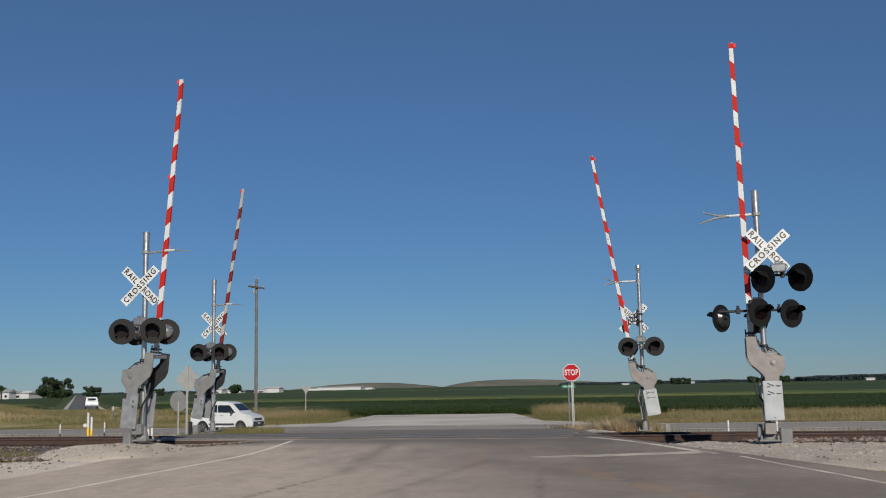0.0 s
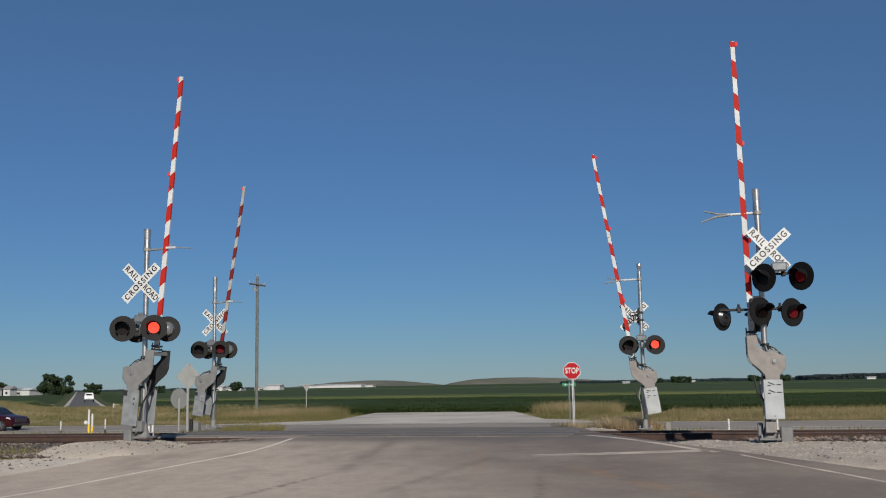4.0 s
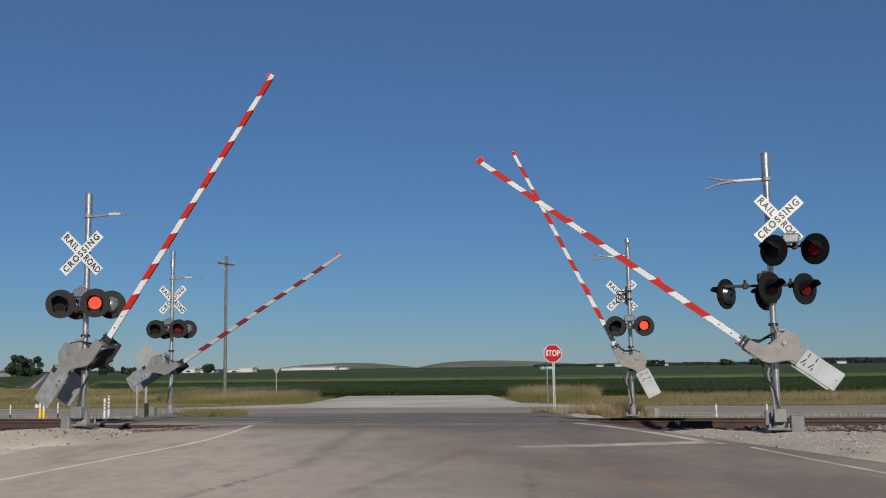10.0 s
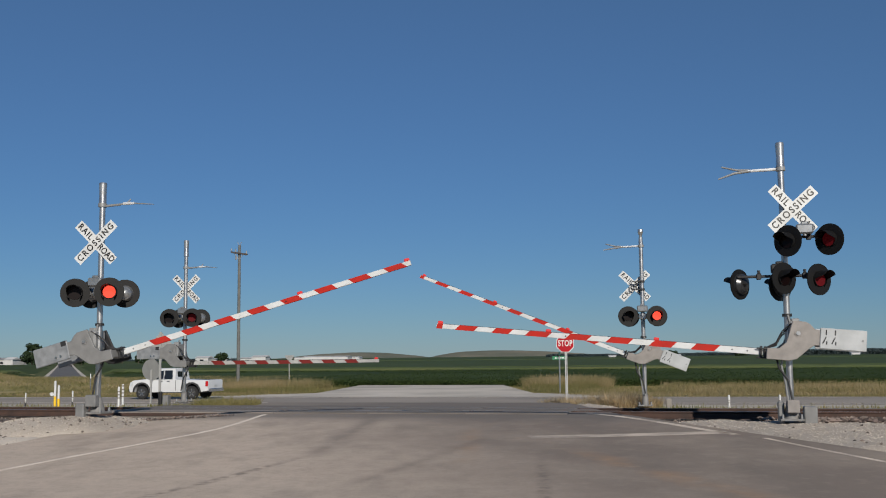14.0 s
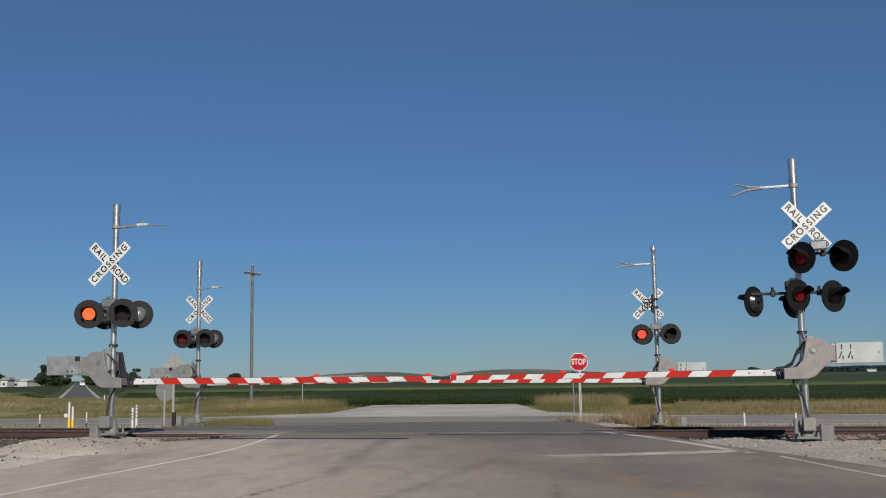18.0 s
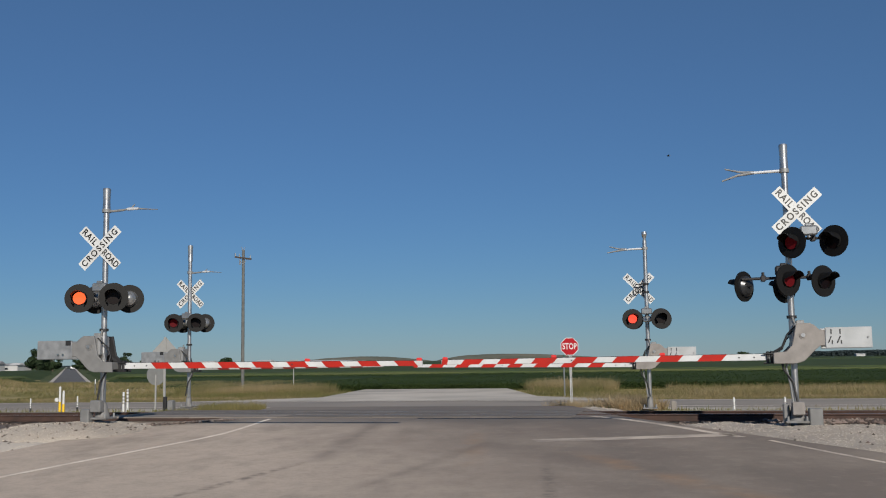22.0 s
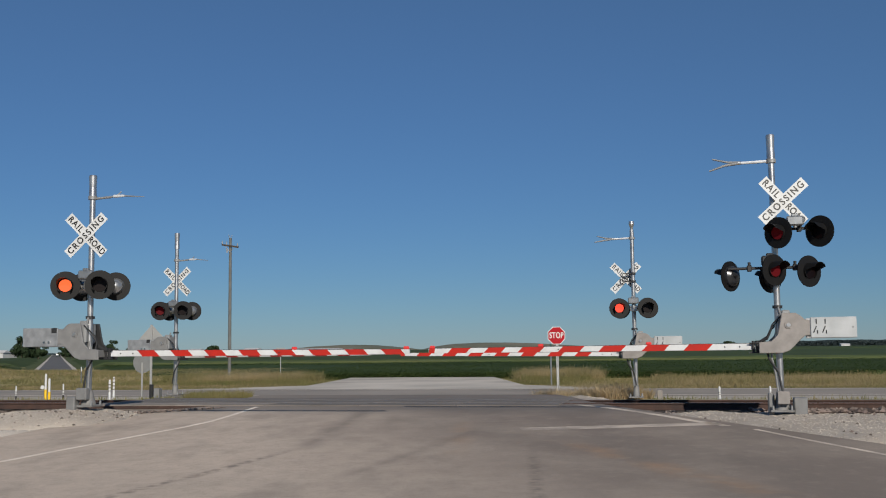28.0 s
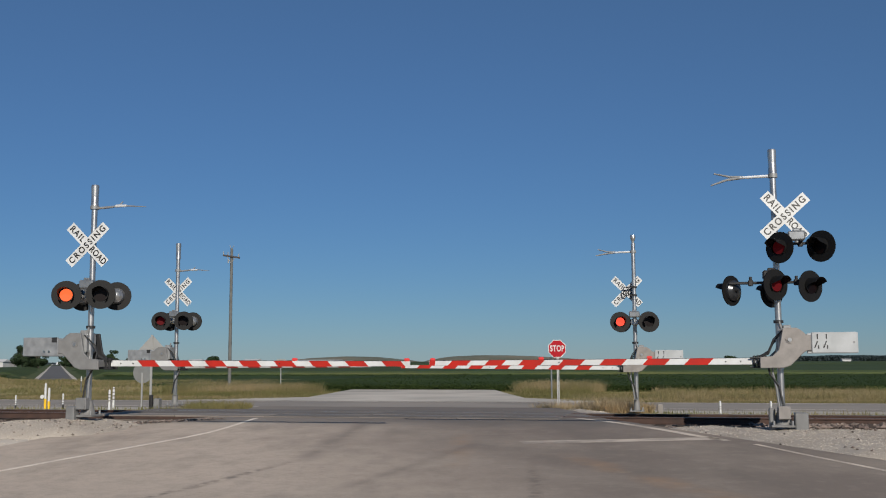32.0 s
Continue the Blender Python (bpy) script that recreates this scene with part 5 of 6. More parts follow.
def make_pickup(label, name="pickup_truck"):
    car = thing(name, 0, 0, 0, 0, label, "truck")
    r, zs = 0.40, 0.42
    prof = ([(-2.80, zs + 0.12), (-2.82, 1.10), (-2.78, 1.17), (-0.62, 1.20), (-0.56, 1.24), (-0.50, 1.82), (-0.40, 1.90), (0.55, 1.90), (0.74, 1.84), (1.36, 1.30), (1.5, 1.24),
             (2.30, 1.16), (2.52, 1.06), (2.60, 0.72), (2.56, zs + 0.02)] + arch(1.72, 0.52, zs)[::-1] + arch(-1.70, 0.52, zs)[::-1])

    def half(z):
        return float(np.interp(z, [0.3, 0.6, 1.0, 1.2, 1.9], [0.93, 0.98, 0.98, 0.95, 0.76]))
    smooth(part("body", car_body(prof, half), VAN_WHITE, car, "glossy white bodywork"), 32)
    for sg in (-1, 1):
        pane("side_window", car, [(0.28, 1.24), (1.22, 1.24), (0.78, 1.70), (0.28, 1.78)], half, sg, GLASS)
        pane("side_window", car, [(-0.36, 1.24), (0.22, 1.24), (0.22, 1.78), (-0.30, 1.78)], half, sg, GLASS)
        for cx in (1.72, -1.70):
            pts = [(cx + q * math.cos(a), zs + 0.02 + q * math.sin(a)) for q, rng_ in ((0.62, range(0, 11)), (0.52, range(10, -1, -1))) for a in [math.pi * i / 10 for i in rng_]]
            pane("wheel_flare", car, pts, half, sg, TRIM_DARK, 0.05)
            wheel(car, cx, sg, r, 1.0, CHROME)
        part("mirror", box(bmesh.new(), (1.0, 1.10 * sg, 1.30), (0.14, 0.24, 0.24), 0.03), TRIM_DARK, car)
        for x in (-0.1, 0.4):
            part("door_handle", box(bmesh.new(), (x, 0.975 * sg, 1.12), (0.2, 0.03, 0.04), 0.006), TRIM_DARK, car)
        pane("tail_lamp", car, [(-2.80, 0.80), (-2.62, 0.80), (-2.62, 1.12), (-2.79, 1.12)], half, sg, TAIL, 0.012)
        pane("headlamp", car, [(2.36, 0.86), (2.56, 0.82), (2.50, 1.06), (2.36, 1.10)], half, sg, HEADLAMP, 0.012)
        pane("bed_seam", car, [(-0.60, 0.55), (-0.575, 0.55), (-0.575, 1.18), (-0.60, 1.18)], half, sg, TRIM_DARK, 0.003)
    cross_pane("windscreen", car, 0.80, 1.78, 1.34, 1.32, half, GLASS)
    simple_parts(car, [("front_bumper", (2.60, 0, 0.55), (0.16, 1.86, 0.24), TRIM_DARK), ("grille", (2.57, 0, 0.92), (0.08, 1.3, 0.26), TRIM_DARK),
                       ("rear_bumper", (-2.86, 0, 0.56), (0.16, 1.8, 0.20), CHROME), ("underbody", (0, 0, 0.66), (4.6, 1.46, 0.56), TRIM_DARK),
                       ("bed_floor", (-1.7, 0, 1.195), (2.0, 1.5, 0.02), TRIM_DARK), ("rear_window", (-0.535, 0, 1.54), (0.03, 1.2, 0.36), GLASS),
                       ("tailgate_plate", (-2.83, 0, 0.8), (0.02, 0.32, 0.14), PALE_PAINT)])
    return car


van, suv = make_van(), make_suv()
pickup = make_pickup("white pickup truck with dark wheel flares on the highway")
pickup.scale = (0.96, 0.96, 0.96)
van.scale, suv.scale = (0.89, 0.89, 0.955), (0.91, 0.89, 0.84)
far_pickup = make_pickup("small distant white pickup on the country road", "distant_pickup")

# ---- grass, crops ----


def blades(name, count, place, h0, h1, w, material, label, seed, lean=0.35):
    rng = np.random.default_rng(seed)
    p = place(rng, count)
    h = rng.uniform(h0, h1, count) * (0.75 + 0.5 * rng.random(count) ** 2)
    a = rng.uniform(0, math.tau, count)
    d = np.stack([np.cos(a), np.sin(a), np.zeros(count)], 1)
    b = rng.uniform(0, math.tau, count)
    tip = p + np.stack([np.cos(b) * h * lean * rng.random(count), np.sin(b) * h * lean * rng.random(count), h], 1)
    ww = w * rng.uniform(0.6, 1.4, count)[:, None]
    corners = np.stack([p - d * ww, p + d * ww, tip + d * ww * 0.35, tip - d * ww * 0.35], 1).reshape(-1, 3)
    return tagged(soup(name, corners, 4, material), label, "grass", "", "stuff")


LANDZ = np.vectorize(land_z)


def in_strip(s0, s1, n0, n1, keep):
    def place(rng, count):
        got = []
        while sum(len(g) for g in got) < count:
            s, n = rng.uniform(s0, s1, count * 2), n0 + (n1 - n0) * rng.random(count * 2) ** 1.3
            x, y = s * C13 + n * S13, O27 - s * S13 + n * C13
            ok = keep(x, y, n)
            z = LANDZ(n[ok])
            got.append(np.stack([x[ok], y[ok], z - 0.03], 1))
        return np.concatenate(got)[:count]
    return place


def off_stub(x, y, n):
    flare = np.interp(n, [33, 38, 45], [6.5, 1.0, 0.3])
    return (x < -8.1 - flare) | (x > 4.8 + flare * 0.6)


blades("verge_grass", 125000, in_strip(-46, 34, 34.3, 52, off_stub), 0.08, 0.30, 0.018, DRY, "tall dry yellow grass on the highway verge", 11, 1.9)
blades("verge_grass", 34000, in_strip(-46, 34, 33.6, 40, off_stub), 0.08, 0.22, 0.018, GREENISH, "short half-green grass at the highway edge", 12, 1.0)
blades("verge_grass", 26000, in_strip(-46, 34, 44, 56, off_stub), 0.14, 0.40, 0.016, GREENISH, "tall half-green grass before the field", 13, 1.0)
blades("verge_grass", 30000, in_strip(4, 34, 42, 57.5, off_stub), 0.18, 0.62, 0.014, DRY, "tall dry weeds before the field", 17, 1.0)


def near_keep(x, y, n):
    left = (x < np.interp(y, LEFT_EDGE[0], LEFT_EDGE[1]) - 0.4)
    right = (x > np.interp(y, RIGHT_EDGE[0], RIGHT_EDGE[1]) + 0.3)
    return left | right


def clump(cx, cy, rx, ry):
    def place(rng, count):
        a, q = rng.uniform(0, math.tau, count * 4), np.sqrt(rng.random(count * 4))
        x, y = cx + rx * q * np.cos(a), cy + ry * q * np.sin(a)
        n = x * S13 + (y - O27) * C13
        ok = np.flatnonzero(near_keep(x, y, n) if cy < 60 else off_stub(x, y, n))
        ok = ok[np.arange(count) % len(ok)]
        return np.stack([x[ok], y[ok], LANDZ(n[ok]) - 0.02], 1)
    return place


def block(x, y, sx, sz, label):
    t = thing("concrete_marker", x, y, land_z(sn(x, y)[1]), TURN, label, "marker")
    part("block", box(bmesh.new(), (0, 0, sz / 2 - 0.1), (sx, sx, sz + 0.2), 0.02), CONCRETE, t)


block(7.35, 34.2, 0.18, 0.34, "short pale concrete marker in the weeds")
blades("roadside_grass", 15000, in_strip(-30, 26, 7.5, 19.5, near_keep), 0.06, 0.18, 0.012, GREENISH, "sparse half-green grass between track and highway", 14)
for i, (cx, cy, rx, ry, k, h, m_) in enumerate(((9.6, 82.5, 3.6, 4.5, 3600, 1.25, DRY), (9.0, 78.5, 2.6, 3.5, 1600, 0.8, GREENISH), (-16.0, 84.0, 6.5, 4.0, 5200, 1.2, DRY), (-15.5, 79.0, 5.5, 3.0, 2600, 0.7, GREENISH), (5.75, 36.5, 0.9, 2.6, 3400, 0.7, STRAW), (4.75, 42.6, 1.3, 1.7, 3600, 0.8, STRAW), (6.2, 34.4, 0.9, 1.1, 1700, 0.6, STRAW), (7.6, 38.0, 1.2, 2.4, 1500, 0.3, DRY), (-7.6, 36.0, 1.3, 1.5, 2600, 0.45, GREENISH), (-9.2, 35.0, 1.0, 0.8, 700, 0.3, GREENISH), (-11.6, 22.2, 1.5, 0.5, 500, 0.4, GREENISH), (-12.5, 20.0, 1.2, 0.5, 300, 0.3, GREENISH))):
    blades("brush", k * (2 if cy < 60 else 4), clump(cx, cy, rx, ry), h * 0.25, h * 0.8, 0.009 if cy < 60 else 0.012, m_, "dry brushy weeds beside the road" if m_ is not GREENISH else "green weeds round a signal foot", 20 + i, 0.9)


def off_lane(x, y):
    """Metres to the side of the country road's middle."""
    return (x + 0.374 * y) * 0.935


def crop_rows():
    """Soybean clumps: three-leaf sprays over the near part of the field, then a rough canopy."""
    rng = np.random.default_rng(31)
    k = 150000
    n = 58.9 + 68 * rng.random(k) ** 1.7
    x = rng.uniform(-0.52, 0.52, k) * (n + 32)
    edge = np.arange(k) < 26000
    n[edge] = 58.35 + 0.7 * rng.random(26000)
    x[edge] = rng.uniform(-40, 34, 26000)
    y = O27 + (n - x * S13) / C13
    keep = ((x * C13 - (y - O27) * S13 > -33) | (n > 108)) & (np.abs(off_lane(x, y)) > 7)
    edge = edge[keep]
    x, y = x[keep], y[keep]
    k = len(x)
    z = -1.0 + rng.uniform(0.44, 0.62, k)
    z[edge] = -0.98 + rng.uniform(0.0, 0.56, edge.sum())
    a = rng.uniform(0, math.tau, k)
    t = np.where(edge, rng.uniform(-1.3, 1.4, k), rng.uniform(-0.3, 0.6, k))
    u = np.stack([np.cos(a), np.sin(a), np.zeros(k)], 1)
    v = np.stack([-np.sin(a) * np.cos(t), np.cos(a) * np.cos(t), np.sin(t)], 1)
    c = np.stack([x, y, z], 1)
    s = (rng.uniform(0.045, 0.085, k) * (y / 100))[:, None]
    corners = np.stack([c - u * s, c - v * s * 0.8, c + u * s, c + v * s], 1).reshape(-1, 3)
    tagged(soup("crop_plants", corners, 4, CROP), "dense dark green soybean plants", "crop", "", "stuff")


crop_rows()


def canopy(name, n0, n1, h, rough, material, label, rows=26, power=1.6):
    ss = [-2600, -1200, -700, -500] + list(np.arange(-330, 121, 3.0)) + [250, 500, 1200, 2600]
    ns = [n0, n0 + 0.12] + list(n0 + (n1 - n0) * np.linspace(0, 1, rows)[1:] ** power)

    def place(s, n):
        x, y = xy(s, n)
        top = -1.0 + h + rough * noise.noise(Vector((s * 0.7, n * 0.7, 7)))
        if n == ns[0] or n == ns[-1] or abs(off_lane(x, y)) < 8 and y < 1500:
            top = -1.1
        return x, y, top
    sheet(name, ss, ns, place, material, label, "field")


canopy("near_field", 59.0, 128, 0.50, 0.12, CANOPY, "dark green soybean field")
canopy("middle_strip", 129, 139, 0.75, 0.10, FAR_STRIP, "paler grassy strip between fields", 8, 1)
canopy("far_field", 140, 420, 0.85, 0.12, FAR_CROP, "green field stretching to the horizon", 70, 1.2)
canopy("farthest_field", 424, 2600, 0.95, 0.2, FAR_CROP, "distant green fields")


def meadow_rise(s_, n):
    """Height of the dry meadow over its foot: a mound on one side of the country road, low beside it."""
    x, y = xy(s_, n)
    edge = max(0.0, min(1.0, (-33 - s_) / 4, (n - 52) / 6, (88 - n) / 4))
    d = off_lane(x, y)
    tall = float(np.interp(d, [-45, -26, -14, -5, 3, 12], [1.8, 2.25, 1.9, 0.55, 0.36, 0.42]))
    return edge * (tall + 0.16 * noise.noise(Vector((s_ * 0.15, n * 0.15, 4))) + 0.10 * noise.noise(Vector((s_ * 0.9, n * 0.9, 4))))


def meadow_point(s_, n):
    return *xy(s_, n), -1.06 + meadow_rise(s_, n)


def on_meadow(rng, count):
    s_, n = rng.uniform(-100, -34, count), rng.uniform(52, 86, count)
    x, y = s_ * C13 + n * S13, O27 - s_ * S13 + n * C13
    return np.stack([x, y, [-1.08 + meadow_rise(float(p), float(q)) for p, q in zip(s_, n)]], 1)


sheet("dry_meadow", list(np.arange(-150, -32.9, 1.5)), list(np.arange(52, 88.1, 1.5)), meadow_point, EARTH, "dry uneven meadow beside the country road", "meadow")
blades("meadow_grass", 36000, on_meadow, 0.12, 0.34, 0.022, DRY, "dry yellow meadow grass", 15, 1.8)
blades("meadow_grass", 24000, on_meadow, 0.12, 0.34, 0.022, GREENISH, "half-green meadow grass", 16, 1.8)

# ---- the country road that runs away ----


LANE = 1300.0


def lane_z(y):
    return float(np.interp(y, [90, 170, 320, 500, 760, 1400], [-0.98, -0.95, -0.80, -0.35, 0.15, 0.45]))


def lane_point(u, v):
    y = 96 + LANE * v
    return -0.374 * y + (u - 0.5) * 5.2, y, lane_z(y)


sheet("country_road", [i / 6 for i in range(7)], [i / 80 for i in range(81)], lane_point, COUNTRY, "dark asphalt road running away between fields", "road")


def bank_point(u, v):
    y = 94 + (LANE + 20) * v
    return -0.374 * y + u * 11, y, -1.12 + (lane_z(y) - 0.04 + 1.12) * float(np.interp(abs(u), [0, 0.36, 0.7, 1], [1, 1, 0.55, 0]))


sheet("road_bank", [-1 + i / 8 for i in range(17)], [i / 80 for i in range(81)], bank_point, FAR_STRIP, "grassy bank under the country road", "bank")
for sg in (-1, 1):
    tagged(raw("gravel_edge", [(*lane_point(0.5 + sg * (0.5 + d), v)[:2], lane_point(0.5, v)[2] + 0.004) for v in [i / 80 for i in range(81)] for d in (0.005, 0.14)],
               [(2 * i, 2 * i + 1, 2 * i + 3, 2 * i + 2) for i in range(80)], STUB), "pale gravel edge of the country road", "road", "", "structure")

# ---- far trees, houses, hills ----


def tree(x, y, h, w, seed, label="broad green tree on the horizon", base=None):
    rng = np.random.default_rng(seed)
    z = -0.9 if base is None else base
    t = thing("tree", x, y, z, 0, label, "tree", "trees on the horizon")
    bm = bmesh.new()
    tube(bm, (0, 0, -0.5), (0, 0, h * 0.45), w * 0.05, w * 0.03, n=8)
    for i in range(5):
        a = rng.uniform(0, math.tau)
        tube(bm, (0, 0, h * rng.uniform(0.25, 0.42)), (math.cos(a) * w * 0.3, math.sin(a) * w * 0.3, h * rng.uniform(0.5, 0.75)), w * 0.022, w * 0.008, n=6)
    part("trunk", bm, BARK, t)
    # clumps of leaves round several centres, with gaps
    centres = [(rng.uniform(-0.36, 0.36) * w, rng.uniform(-0.3, 0.3) * w, h * rng.uniform(0.20, 0.84)) for _ in range(20)]
    k = 2600
    idx = rng.integers(0, len(centres), k)
    c = np.array(centres)[idx]
    d = rng.normal(size=(k, 3))
    d /= np.linalg.norm(d, axis=1)[:, None]
    rad = w * 0.20 * rng.uniform(0.55, 1.05, k)[:, None]
    p = c + d * rad * (1, 1, 0.8)
    u = rng.normal(size=(k, 3))
    u /= np.linalg.norm(u, axis=1)[:, None]
    v = np.cross(u, d)
    s = (w * 0.045 * rng.uniform(0.6, 1.4, k))[:, None]
    corners = np.stack([p - u * s, p - v * s, p + u * s, p + v * s], 1).reshape(-1, 3)
    crown = soup("crown", corners, 4, LEAF)
    crown.parent = t
    return t


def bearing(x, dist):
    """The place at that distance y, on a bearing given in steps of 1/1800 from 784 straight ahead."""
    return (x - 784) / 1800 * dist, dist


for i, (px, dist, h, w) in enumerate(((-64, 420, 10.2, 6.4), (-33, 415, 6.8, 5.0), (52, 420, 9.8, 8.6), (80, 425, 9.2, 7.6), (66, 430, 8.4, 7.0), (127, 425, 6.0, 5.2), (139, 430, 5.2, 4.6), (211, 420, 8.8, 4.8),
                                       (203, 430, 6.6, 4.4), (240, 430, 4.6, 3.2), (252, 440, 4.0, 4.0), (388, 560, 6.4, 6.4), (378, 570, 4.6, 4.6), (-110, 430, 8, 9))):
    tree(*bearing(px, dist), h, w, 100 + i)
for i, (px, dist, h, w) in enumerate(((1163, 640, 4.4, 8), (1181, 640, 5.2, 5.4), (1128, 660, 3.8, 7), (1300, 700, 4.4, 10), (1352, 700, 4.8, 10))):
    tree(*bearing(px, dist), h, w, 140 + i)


def far_wood(name, px0, px1, dist, hmin, hmax, count, seed, label):
    """Distant trees that merge: many leaf clumps along a line with an uneven top."""
    rng = np.random.default_rng(seed)
    fx = rng.random(count)
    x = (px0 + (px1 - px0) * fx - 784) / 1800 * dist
    y = dist + rng.uniform(-15, 15, count)
    top = hmin + (hmax - hmin) * (0.5 + 0.5 * np.array([noise.noise(Vector((q * 0.05, 0.0, seed))) for q in x])) * (0.8 + 0.2 * np.array([noise.noise(Vector((q * 0.3, 3.0, seed))) for q in x]))
    z = -1 + top * rng.random(count) ** 0.6
    p = np.stack([x, y, z], 1)
    u = rng.normal(size=(count, 3))
    u /= np.linalg.norm(u, axis=1)[:, None]
    w = rng.normal(size=(count, 3))
    v = np.cross(u, w)
    v /= np.linalg.norm(v, axis=1)[:, None]
    s = rng.uniform(0.35, 0.8, count)[:, None]
    corners = np.stack([p - u * s, p - v * s, p + u * s, p + v * s], 1).reshape(-1, 3)
    return tagged(soup(name, corners, 4, FAR_LEAF), label, "trees", "", "stuff")


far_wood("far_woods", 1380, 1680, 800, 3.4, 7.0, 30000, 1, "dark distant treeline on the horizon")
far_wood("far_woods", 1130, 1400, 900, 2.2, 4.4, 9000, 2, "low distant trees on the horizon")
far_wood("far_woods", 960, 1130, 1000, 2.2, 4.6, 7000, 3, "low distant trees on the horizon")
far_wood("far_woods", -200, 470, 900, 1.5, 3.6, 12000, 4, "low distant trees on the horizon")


def house(px, dist, w, d, h, roof_h, label, name="house", windows=2, base=-0.9):
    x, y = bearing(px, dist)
    t = thing(name, x, y, base, -8, label, "building", "farm buildings on the horizon")
    part("wall", box(bmesh.new(), (0, 0, h / 2), (w, d, h)), HOUSE_WHITE, t)
    bm = bmesh.new()
    a = [bm.verts.new(p) for p in ((-w / 2 - 0.4, -d / 2 - 0.4, h), (w / 2 + 0.4, -d / 2 - 0.4, h), (w / 2 + 0.4, d / 2 + 0.4, h), (-w / 2 - 0.4, d / 2 + 0.4, h), (-w / 2 - 0.4, 0, h + roof_h), (w / 2 + 0.4, 0, h + roof_h))]
    for f in ((0, 1, 5, 4), (2, 3, 4, 5), (0, 4, 3), (1, 2, 5), (3, 2, 1, 0)):
        bm.faces.new([a[i] for i in f])
    part("roof", bm, ROOF if name == "house" else HOUSE_WHITE, t)
    for i in range(windows):
        wx = -w / 2 + w * (i + 0.5) / windows
        part("window", box(bmesh.new(), (wx, -d / 2 - 0.02, h * 0.55), (w / windows * 0.3, 0.08, h * 0.3)), GLASS, t)


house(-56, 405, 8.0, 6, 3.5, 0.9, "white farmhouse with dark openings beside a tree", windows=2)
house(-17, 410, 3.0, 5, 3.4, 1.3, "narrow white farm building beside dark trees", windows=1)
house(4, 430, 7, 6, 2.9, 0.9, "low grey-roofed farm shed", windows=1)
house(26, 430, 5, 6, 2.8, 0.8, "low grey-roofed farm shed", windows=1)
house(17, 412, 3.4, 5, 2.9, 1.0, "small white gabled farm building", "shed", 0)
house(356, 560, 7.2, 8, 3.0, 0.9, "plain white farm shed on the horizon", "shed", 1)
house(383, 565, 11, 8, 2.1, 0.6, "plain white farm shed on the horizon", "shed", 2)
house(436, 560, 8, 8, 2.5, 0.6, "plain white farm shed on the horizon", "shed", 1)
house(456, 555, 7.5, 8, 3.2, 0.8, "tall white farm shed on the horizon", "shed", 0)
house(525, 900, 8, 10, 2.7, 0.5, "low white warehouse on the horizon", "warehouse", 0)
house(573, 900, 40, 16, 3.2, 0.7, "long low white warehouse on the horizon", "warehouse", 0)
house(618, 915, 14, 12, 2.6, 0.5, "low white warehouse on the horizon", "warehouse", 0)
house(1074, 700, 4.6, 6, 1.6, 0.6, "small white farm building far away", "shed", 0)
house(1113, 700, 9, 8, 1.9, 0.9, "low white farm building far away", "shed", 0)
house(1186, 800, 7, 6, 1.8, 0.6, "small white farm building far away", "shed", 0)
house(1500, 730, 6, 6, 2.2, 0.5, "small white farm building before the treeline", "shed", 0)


def hill(px0, px1, dist, height, peak, seed):
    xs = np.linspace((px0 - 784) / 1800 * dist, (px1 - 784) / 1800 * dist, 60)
    ys = np.linspace(dist - 220, dist + 400, 9)

    def place(u, v):
        f = (u - xs[0]) / (xs[-1] - xs[0])
        sh = math.sin(math.pi * min(1, max(0, f)) ** peak) ** 0.8 if 0 < f < 1 else 0
        g = math.sin(math.pi * (v - ys[0]) / (ys[-1] - ys[0])) if ys[0] < v < ys[-1] else 0
        return u, v, -3 + (height + 4) * sh * g ** 0.5 + (1.2 * noise.noise(Vector((u * 0.01, v * 0.01, seed))) + 0.6 * noise.noise(Vector((u * 0.05, v * 0.05, seed)))) * g
    sheet("hill", list(xs), list(ys), place, HILL, "low dry grassy hill on the horizon", "hill")


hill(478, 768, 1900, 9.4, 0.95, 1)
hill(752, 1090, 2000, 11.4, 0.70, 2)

# ---- bird ----


def make_bird():
    t = thing("bird", 0, 0, 0, 0, "small dark bird in flight", "bird")
    bm = bmesh.new()
    bmesh.ops.create_uvsphere(bm, u_segments=12, v_segments=8, radius=0.05, matrix=Matrix.Diagonal((2.4, 0.9, 0.9, 1)))
    body = part("body", bm, DARK, t)
    smooth(body)
    part("tail", plate(bmesh.new(), [(0.10, -0.01), (0.24, -0.012), (0.24, 0.012), (0.10, 0.01)], -0.03, 0.03), DARK, t)
    wings = []
    for sg in (-1, 1):
        bm = bmesh.new()
        a = [bm.verts.new(p) for p in ((-0.07, 0, 0), (0.06, 0, 0), (0.05, 0.18 * sg, 0.01), (0.03, 0.30 * sg, 0.0), (-0.04, 0.16 * sg, 0.012))]
        b = [bm.verts.new((v.co.x, v.co.y, v.co.z - 0.008)) for v in a]
        bm.faces.new(a), bm.faces.new(b[::-1])
        for i in range(5):
            bm.faces.new((a[i], b[i], b[(i + 1) % 5], a[(i + 1) % 5]))
        bmesh.ops.recalc_face_normals(bm, faces=bm.faces)
        w = part("wing", bm, DARK, t)
        w.location = (0, 0.03 * sg, 0.02)
        wings.append((w, sg))
    return t, wings


bird, WINGS = make_bird()
bird.scale = (0.6, 0.6, 0.6)

# ---- what moves ----


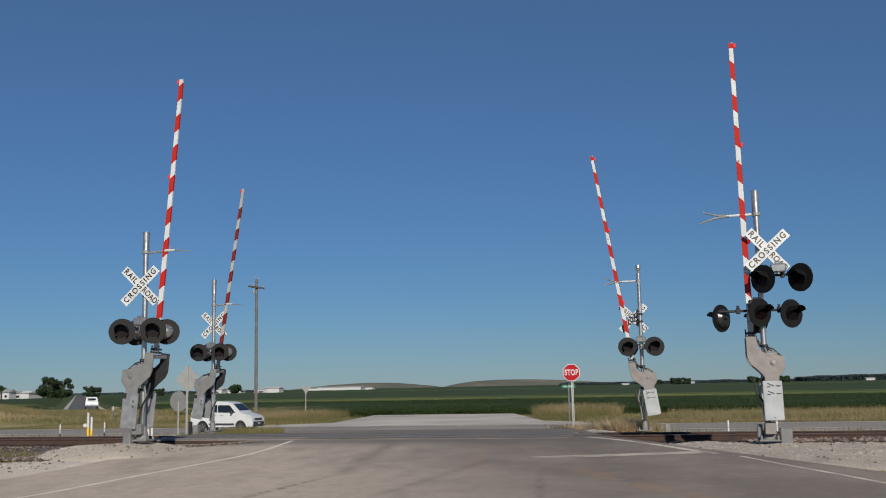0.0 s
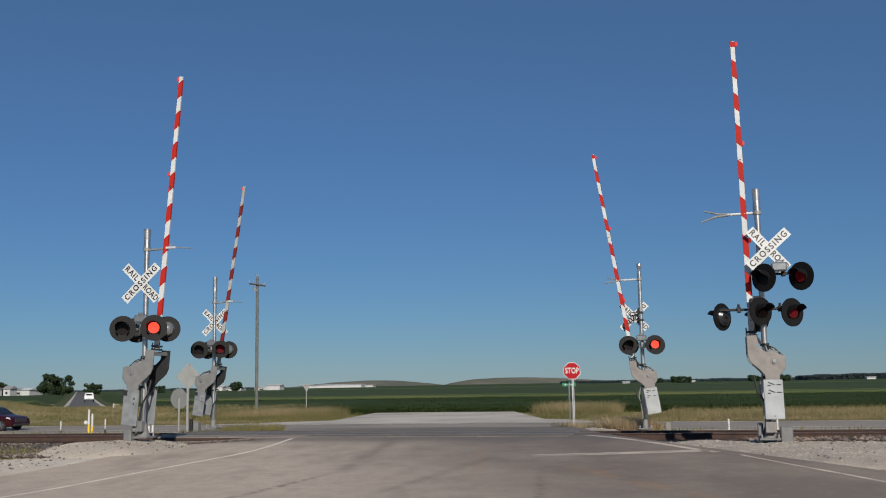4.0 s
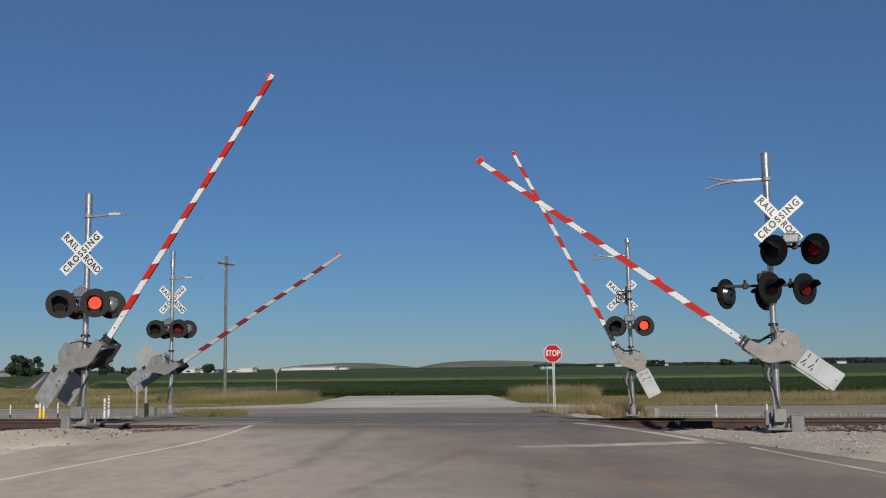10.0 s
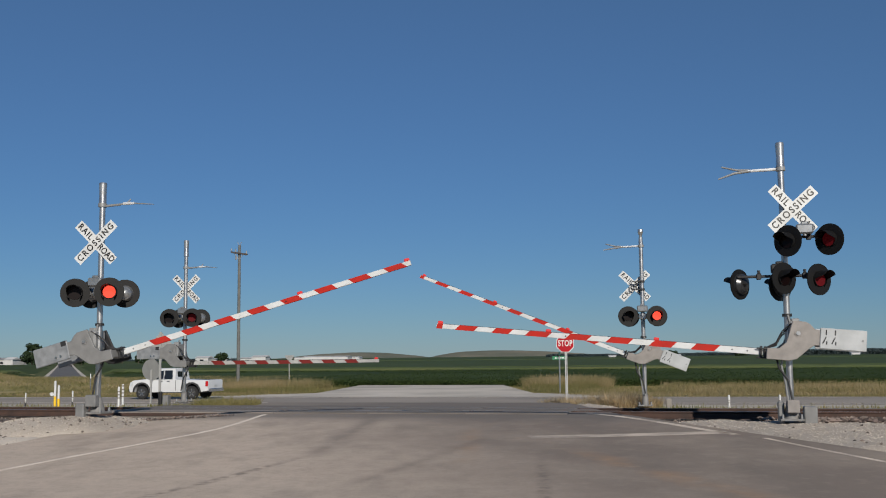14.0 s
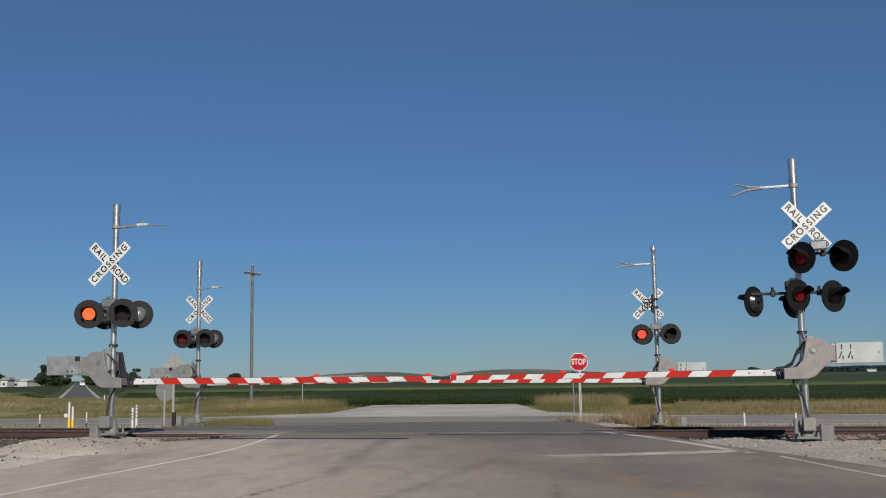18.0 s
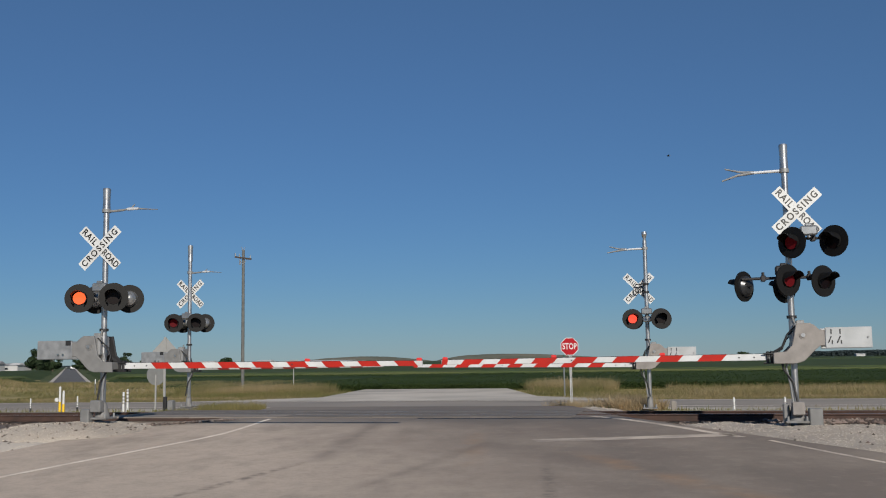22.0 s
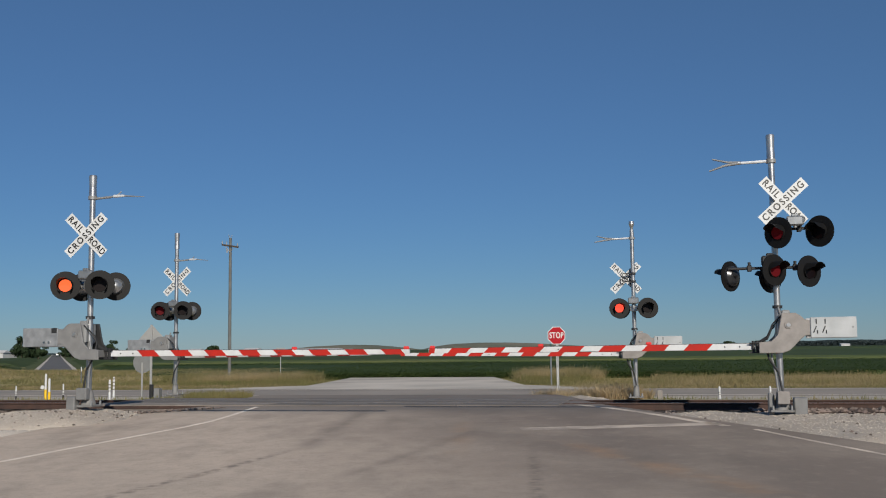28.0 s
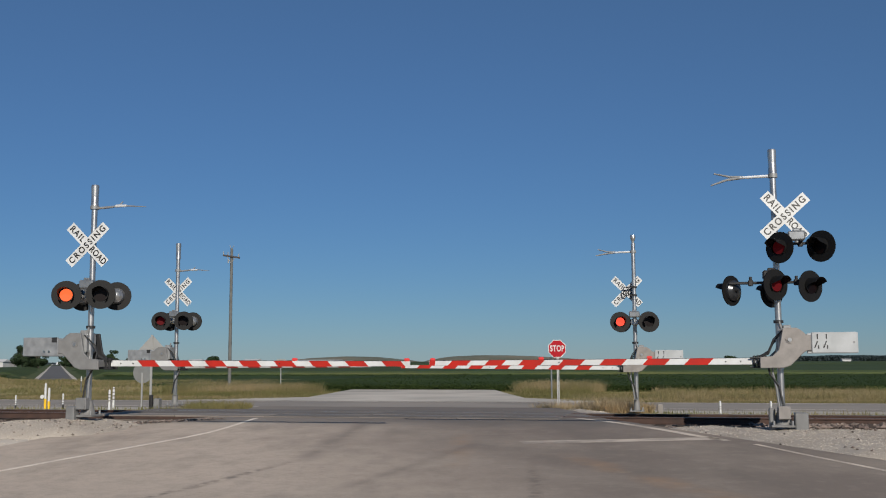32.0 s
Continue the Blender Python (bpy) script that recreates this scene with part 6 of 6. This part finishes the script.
def motions():
    # gates: seconds and degrees above level
    angles = {
        "nl": [(0, 85.1), (8.1, 85.6), (8.5, 81.6), (9.0, 74.1), (9.5, 64.6), (10.0, 55.9), (10.5, 50.2), (11.0, 45.8), (11.5, 39.9), (12.0, 34.3), (12.5, 28.9), (13.0, 24.0),
               (13.5, 19.3), (14.0, 15.0), (14.5, 11.0), (15.0, 6.6), (15.6, 2.0), (16.0, -0.3), (32, -0.3)],
        "nr": [(0, 89.4), (7.15, 89.4), (7.5, 83.6), (8.0, 72.2), (8.5, 59.0), (9.0, 50.3), (9.5, 43.3), (10.0, 36.8), (10.5, 31.4), (11.0, 26.3), (11.5, 21.7), (12.0, 17.5),
               (12.5, 14.0), (13.0, 10.9), (13.5, 8.0), (14.0, 5.4), (14.5, 3.2), (15.0, 1.3), (15.6, -0.1), (32, -0.1)],
        "fl": [(0, 81.6), (7.1, 81.4), (7.5, 75.1), (8.0, 63.5), (8.5, 54.0), (9.0, 45.5), (9.5, 38.2), (10.0, 31.6), (10.5, 25.4), (11.0, 19.6), (11.5, 14.8), (12.0, 10.5),
               (12.5, 6.8), (13.0, 3.7), (13.5, 1.2), (14.0, 0.2), (14.4, 0.0), (32, 0.0)],
        "fr": [(0, 81.2), (8.5, 81.2), (9.0, 77.6), (9.5, 71.3), (10.0, 63.9), (10.5, 57.4), (11.0, 51.3), (11.5, 45.8), (12.0, 40.5), (12.5, 35.4), (13.0, 30.6), (13.5, 26.0),
               (14.0, 21.6), (14.5, 16.8), (15.0, 11.2), (15.6, 4.8), (16.1, 0.6), (32, 0.5)],
    }
    for key, rows in angles.items():
        g, m, hub = GATES[key]
        walk(g, [(t, pose(hub[0], 0, hub[1], 0, -a * m, 0)) for t, a in rows])
    # flashing: the lit element stands forward for half of each period
    period, start = 1.241, 5.519
    for g, side in LAMPS:
        out, shut = pose(0, -0.028, 0), pose(0, 0, 0)
        first = [(3.25, 3.36), (4.08, 4.80)] if side == "L" else [(3.36, 4.08), (4.80, start)]
        t = start if side == "L" else start + period / 2
        spans = first + [(t + period * i, t + period * (i + 0.5)) for i in range(22)]
        rows = [(0.0, shut)]
        for on, off in spans:
            rows += [(on - 0.034, shut), (on + 0.034, out), (off - 0.034, out), (off + 0.034, shut)]
        rows = [r for r in rows if r[0] <= 31.95]
        rows.append((32.0, rows[-1][1]))
        walk(g, rows)
    # traffic: straight along the lanes at a steady pace
    for car, lane, s0, v, t0, back in ((van, 26.2, -9.28, 22.04, 0.5, False), (suv, 26.2, -0.74, 23.8, 5.5, False), (pickup, 29.8, 0.15, -24.3, 13.0, True)):
        rows = []
        for t in (0, 8, 16, 24, 32):
            x, y = xy(s0 + v * (t - t0), lane)
            rows.append((t, pose(x, y, -0.785, 0, 0, TURN + (180 if back else 0))))
        walk(car, rows)
    rows = []
    for t, d in ((0, 160.0), (8, 275.0), (16, 390.0), (24, 500.0), (32, 600.0)):
        v = (d - 96) / LANE
        x, y, z = lane_point(0.74, v)
        rows.append((t, pose(x, y, z + 0.01, 0, 0, 90 + math.degrees(math.atan(0.374)))))
    walk(far_pickup, rows)
    # bird: crosses from the one side to the other
    rows = [(t, pose(x, 45.0, z)) for t, x, z in ((0, 150.0, 17.0), (20, 25.0, 11.4), (21, 17.55, 10.8), (22, 9.85, 10.55), (23, 3.05, 10.95), (24, -3.4, 10.2), (25, -10.0, 8.8), (26, -17.0, 8.0), (32, -60.0, 8.5))]
    walk(bird, rows)
    for w, sg in WINGS:
        walk(w, [(i * 0.16, pose(0, 0.03 * sg, 0.02, sg * (35 if i % 2 else -20), 0, 0)) for i in range(201)])


motions()
